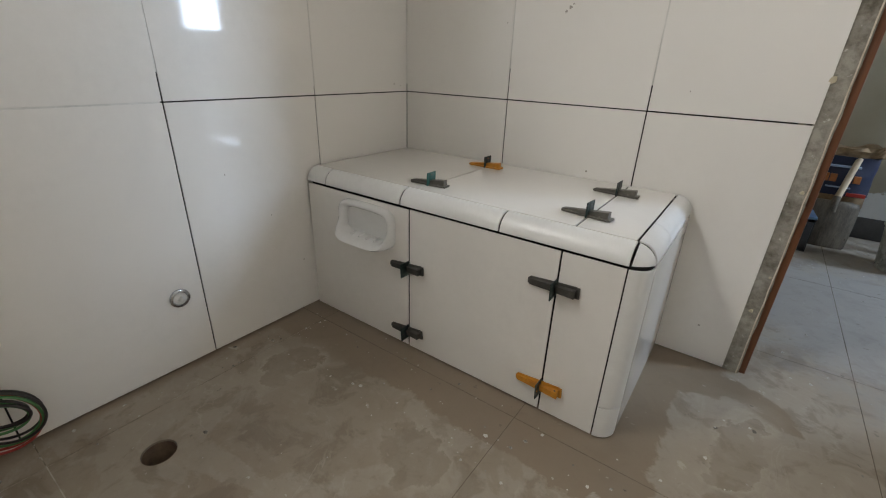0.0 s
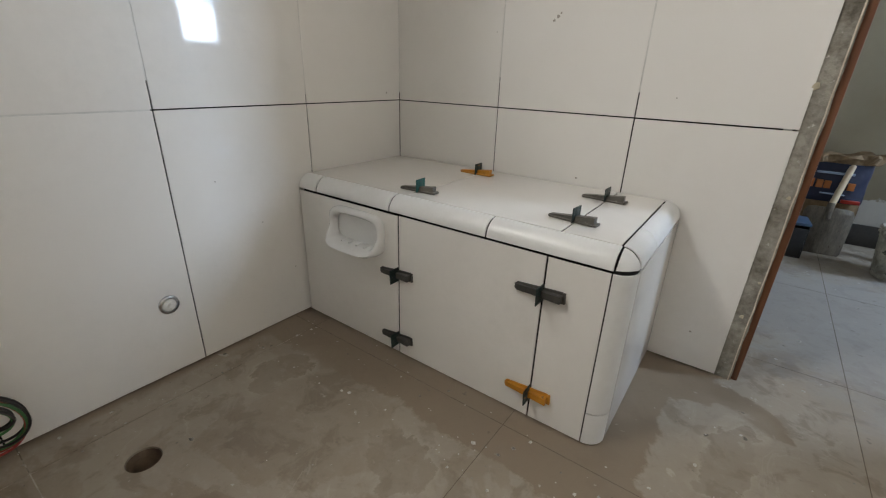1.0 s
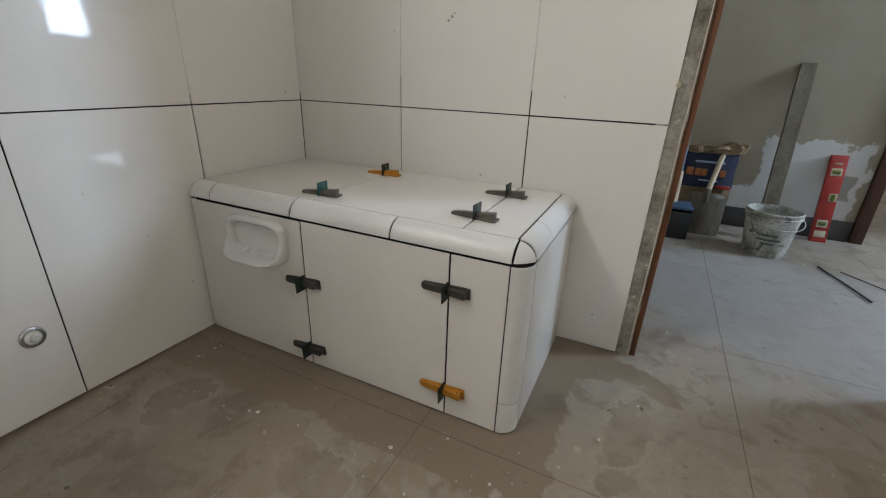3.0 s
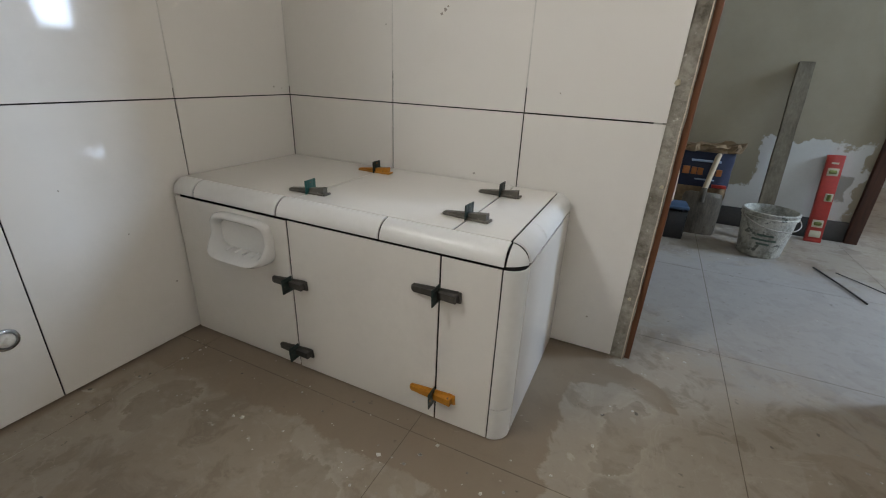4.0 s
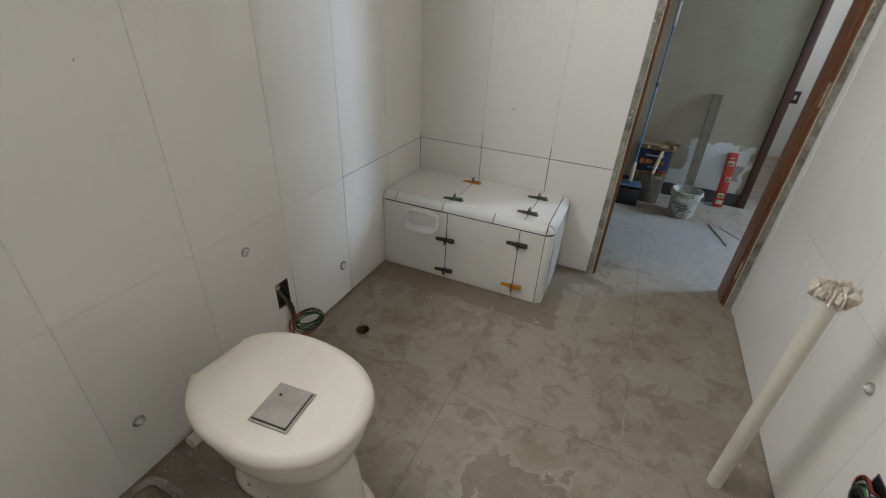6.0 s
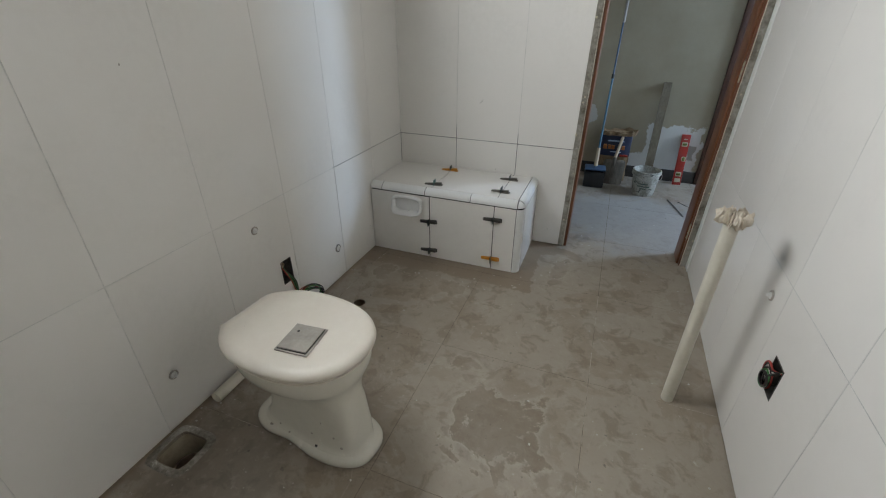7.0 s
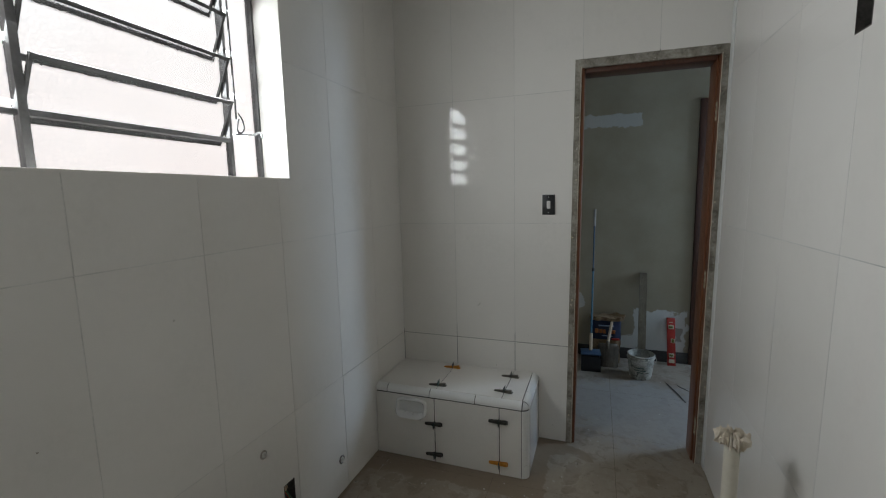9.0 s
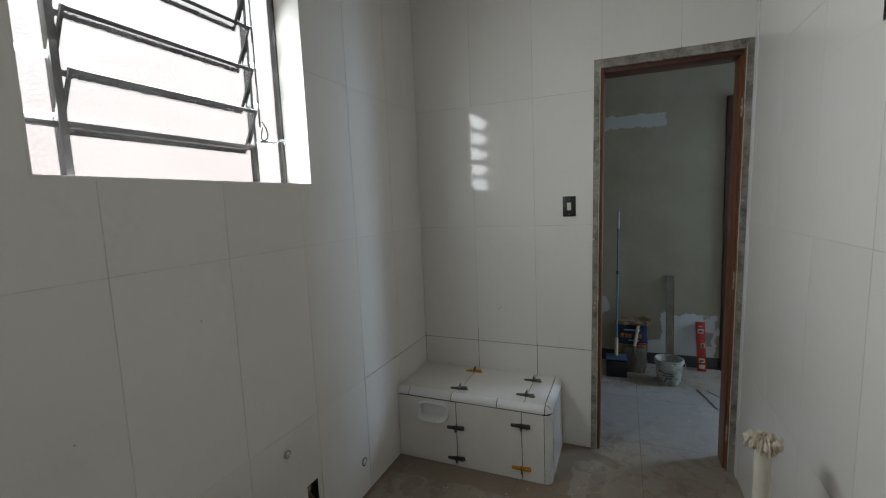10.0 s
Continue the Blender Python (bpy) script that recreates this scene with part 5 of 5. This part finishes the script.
part("socket", lathe([(0.013, 0.15), (0.014, 0.19), (0.012, 0.215)], 14), M_SPADE, spade).matrix_local = pose(-0.004, -0.012, 0)
part("handle", tube([(-0.006, -0.014, 0.19), (0.030, 0.03, 0.37)], 0.0115, 10, 1), M_STICK, spade, "pale raw wooden handle")

bucket = thing("bucket", pose(1.495, 1.088, 0, 0, 0, 20), "white plastic bucket splashed with cement, half empty", "bucket")
part("shell", lathe([(0.002, 0.0), (0.074, 0.0), (0.078, 0.006), (0.096, 0.170), (0.0965, 0.188), (0.094, 0.190), (0.0925, 0.187), (0.0925, 0.170), (0.075, 0.012), (0.002, 0.010)], 44, False, False), M_BUCKET, bucket)
part("rim_ring", lathe([(0.0962, 0.164), (0.101, 0.165), (0.101, 0.170), (0.0965, 0.172)], 44, False, False), M_BUCKET, bucket)
part("rim_ring", lathe([(0.0968, 0.179), (0.1005, 0.180), (0.100, 0.188), (0.0965, 0.190)], 44, False, False), M_BUCKET, bucket)
part("mortar_fill", lathe([(0.0855, 0.105), (0.05, 0.118), (0.01, 0.112)], 30, True, True), M_BOXDARK, bucket, "dark mortar rest inside")
for a in (0, math.pi):
    part("handle_ear", boxes((-0.006, 0.006, -0.012, 0.012, -0.012, 0.012), bev=0.003), M_BUCKET, bucket).matrix_local = Matrix.Translation((0.100 * math.cos(a), 0.100 * math.sin(a), 0.168)) @ pose(0, 0, 0, 0, 0, math.degrees(a))
part("bail_handle", tube([(0.103 * math.cos(t) if True else 0, -0.112 * math.sin(t) ** 0.8 if math.sin(t) > 0 else 0, 0.166 - 0.035 * math.sin(t)) for t in [math.pi * i / 12 for i in range(13)]], 0.0022, 8, 3), M_COVER, bucket, "thin wire handle")
for k, (z, wdt) in enumerate(((0.100, 0.5), (0.080, 0.75), (0.063, 0.4))):
    rr = 0.0782 + 0.018 * (z - 0.006) / 0.164 + 0.0006
    arc = [(rr * math.cos(t), rr * math.sin(t)) for t in [math.radians(-118) + wdt * (i / 10 - 0.5) * 1.3 for i in range(11)]]
    bm = bmesh.new()
    a, b = [bm.verts.new((x, y, z - 0.004)) for x, y in arc], [bm.verts.new((x * 1.004, y * 1.004, z + 0.004)) for x, y in arc]
    for i in range(10):
        bm.faces.new((a[i], a[i + 1], b[i + 1], b[i]))
    part("faded_print_bar", bm, M_FADED, bucket, "faded print")

board = thing("straightedge", pose(1.514, 1.252, 0.003, -14.8, 1.0, 0), "cement-smeared wooden straightedge leaning on the raw wall", "straightedge")
rings = []
for i in range(15):
    z = 0.005 + 0.775 * i / 14
    w = 0.0285 + 0.002 * noise.noise(Vector((z * 7, 1, 2)))
    rings.append([(-w, -0.010, z), (w, -0.010, z), (w + 0.0008, 0.012, z), (-w - 0.0008, 0.012, z)])
part("board", loft(rings), M_BOARD, board, "", True, 30)

level = thing("spirit_level", pose(1.755, 1.395, 0, -8.5, -1.6, 0), "red spirit level standing on end against the wall", "spirit level")
part("body", boxes((-0.031, 0.031, -0.011, 0.011, 0.0, 0.392), bev=0.003), M_RED, level)
part("end_cap", boxes((-0.0315, 0.0315, -0.0115, 0.0115, -0.001, 0.012), bev=0.002), M_RED, level)
part("label_strip", boxes((-0.020, 0.022, -0.0125, -0.011, 0.022, 0.052), bev=0.0005), M_CREAM, level, "worn pale sticker")
for x, z, w, h in ((0.0, 0.318, 0.020, 0.017), (0.012, 0.205, 0.015, 0.018), (0.0, 0.085, 0.020, 0.017)):
    v = part("vial_window", boxes((x - w, x + w, -0.0135, -0.011, z - h, z + h), bev=0.002), M_CREAM, level, "cream vial surround")
    part("vial", lathe([(0.002, -0.016), (0.009, -0.012), (0.0095, 0.0), (0.009, 0.012), (0.002, 0.016)], 14), M_VIAL, v, "yellow-green bubble vial").matrix_local = pose(x, -0.010, z, 0, 90 if h < 0.0175 else 0, 0)
part("hang_slot", boxes((-0.013, 0.013, -0.0122, -0.0108, 0.352, 0.360), bev=0.0015), M_CREAM, level, "pale hanging slot")

for p0, p1, r, label in (((1.668, 1.000, 0.005), (1.745, 0.715, 0.005), 0.0032, "dark iron rod lying on the hall floor"), ((1.735, 0.985, 0.004), (1.872, 0.800, 0.004), 0.0018, "thin dark iron rod lying on the hall floor")):
    rod = tagged(part("iron_rod", tube([p0, ((p0[0] + p1[0]) / 2 + 0.004, (p0[1] + p1[1]) / 2, p0[2]), p1], r, 8, 4), M_BLACK), label, "rod", "rods on the hall floor")

far_switch = thing("wall_socket", pose(2.418, 3.2995, 0.555, 90, 0, 0), "black socket plate on the pale wall of the next room", "wall socket")
part("plate", boxes((-0.036, 0.036, -0.057, 0.057, 0.0, 0.006), bev=0.002), M_BLACK, far_switch)
part("rocker", boxes((-0.010, 0.010, -0.021, 0.021, 0.006, 0.010), bev=0.0015), M_PLUG, far_switch, "white rocker")

# ---- litter and smears ----
rng = random.Random(11)
verts, faces = [], []
for q in range(430):
    # crumbs of dry mortar, thicker along the walls and the bench
    side = rng.random()
    if side < 0.25:
        x, y = rng.uniform(0.01, 0.10), rng.uniform(-2.2, -0.45)
    elif side < 0.4:
        x, y = rng.uniform(0.05, 0.9), rng.uniform(-0.62, -0.42)
    elif side < 0.55:
        x, y = rng.uniform(1.05, 1.65), rng.uniform(0.0, 1.3)
    else:
        x, y = rng.uniform(0.1, 1.65), rng.uniform(-2.2, -0.1)
    if (x - DRAIN[0]) ** 2 + (y - DRAIN[1]) ** 2 < 0.0012 or abs(x - PAN[0]) < 0.08 and abs(y - PAN[1]) < 0.08:
        continue
    r = 0.0012 + 0.004 * rng.random() ** 3
    base = len(verts)
    verts += [(x + r * rng.uniform(0.6, 1.3) * math.cos(a * 1.2566), y + r * rng.uniform(0.6, 1.3) * math.sin(a * 1.2566), 0.0) for a in range(5)] + [(x, y, r * rng.uniform(0.4, 0.9))]
    faces += [(base + a, base + (a + 1) % 5, base + 5) for a in range(5)]
me = bpy.data.meshes.new("mortar_crumbs")
me.from_pydata(verts, [], faces)
me.materials.append(two_tone("mortar_crumb", (0.16, 0.145, 0.125), (0.62, 0.60, 0.56), 0.9, 0, 9, 40, 0.42, 0.52, own=False))
tagged(new("mortar_crumbs", me), "loose pale crumbs of dry mortar on the floor", "debris", "", "stuff")


def smear(parent, m, r, seed):
    rg = random.Random(seed)
    ring = [(r * rg.uniform(0.35, 1.2) * math.cos(q * 0.5236), r * rg.uniform(0.35, 1.2) * math.sin(q * 0.5236), 0.0) for q in range(12)]
    part("mortar_smear", loft([ring, [(a * 0.7, b * 0.7, 0.0005) for a, b, _ in ring]]), M_COVER, parent, "dried grey mortar speck").matrix_local = m


for i, (x, z, r) in enumerate(((0.502, 0.792, 0.0045), (0.493, 0.783, 0.004), (0.509, 0.798, 0.003), (0.339, 0.762, 0.002), (0.792, 0.624, 0.002), (0.60, 0.42, 0.003), (0.935, 0.095, 0.003))):
    smear(wall_back, pose(x, -0.0002, z, 90, 0, 0), r, i)
for i, (y, z, r) in enumerate(((-0.06, 0.60, 0.003), (-0.03, 0.595, 0.002), (-0.52, 0.30, 0.002), (-0.62, 0.42, 0.002), (-0.44, 0.15, 0.0025), (-1.9, 0.9, 0.003), (-1.55, 1.1, 0.003))):
    smear(wall_left, pose(0.0002, y, z, 0, 90, 0), r, i + 20)
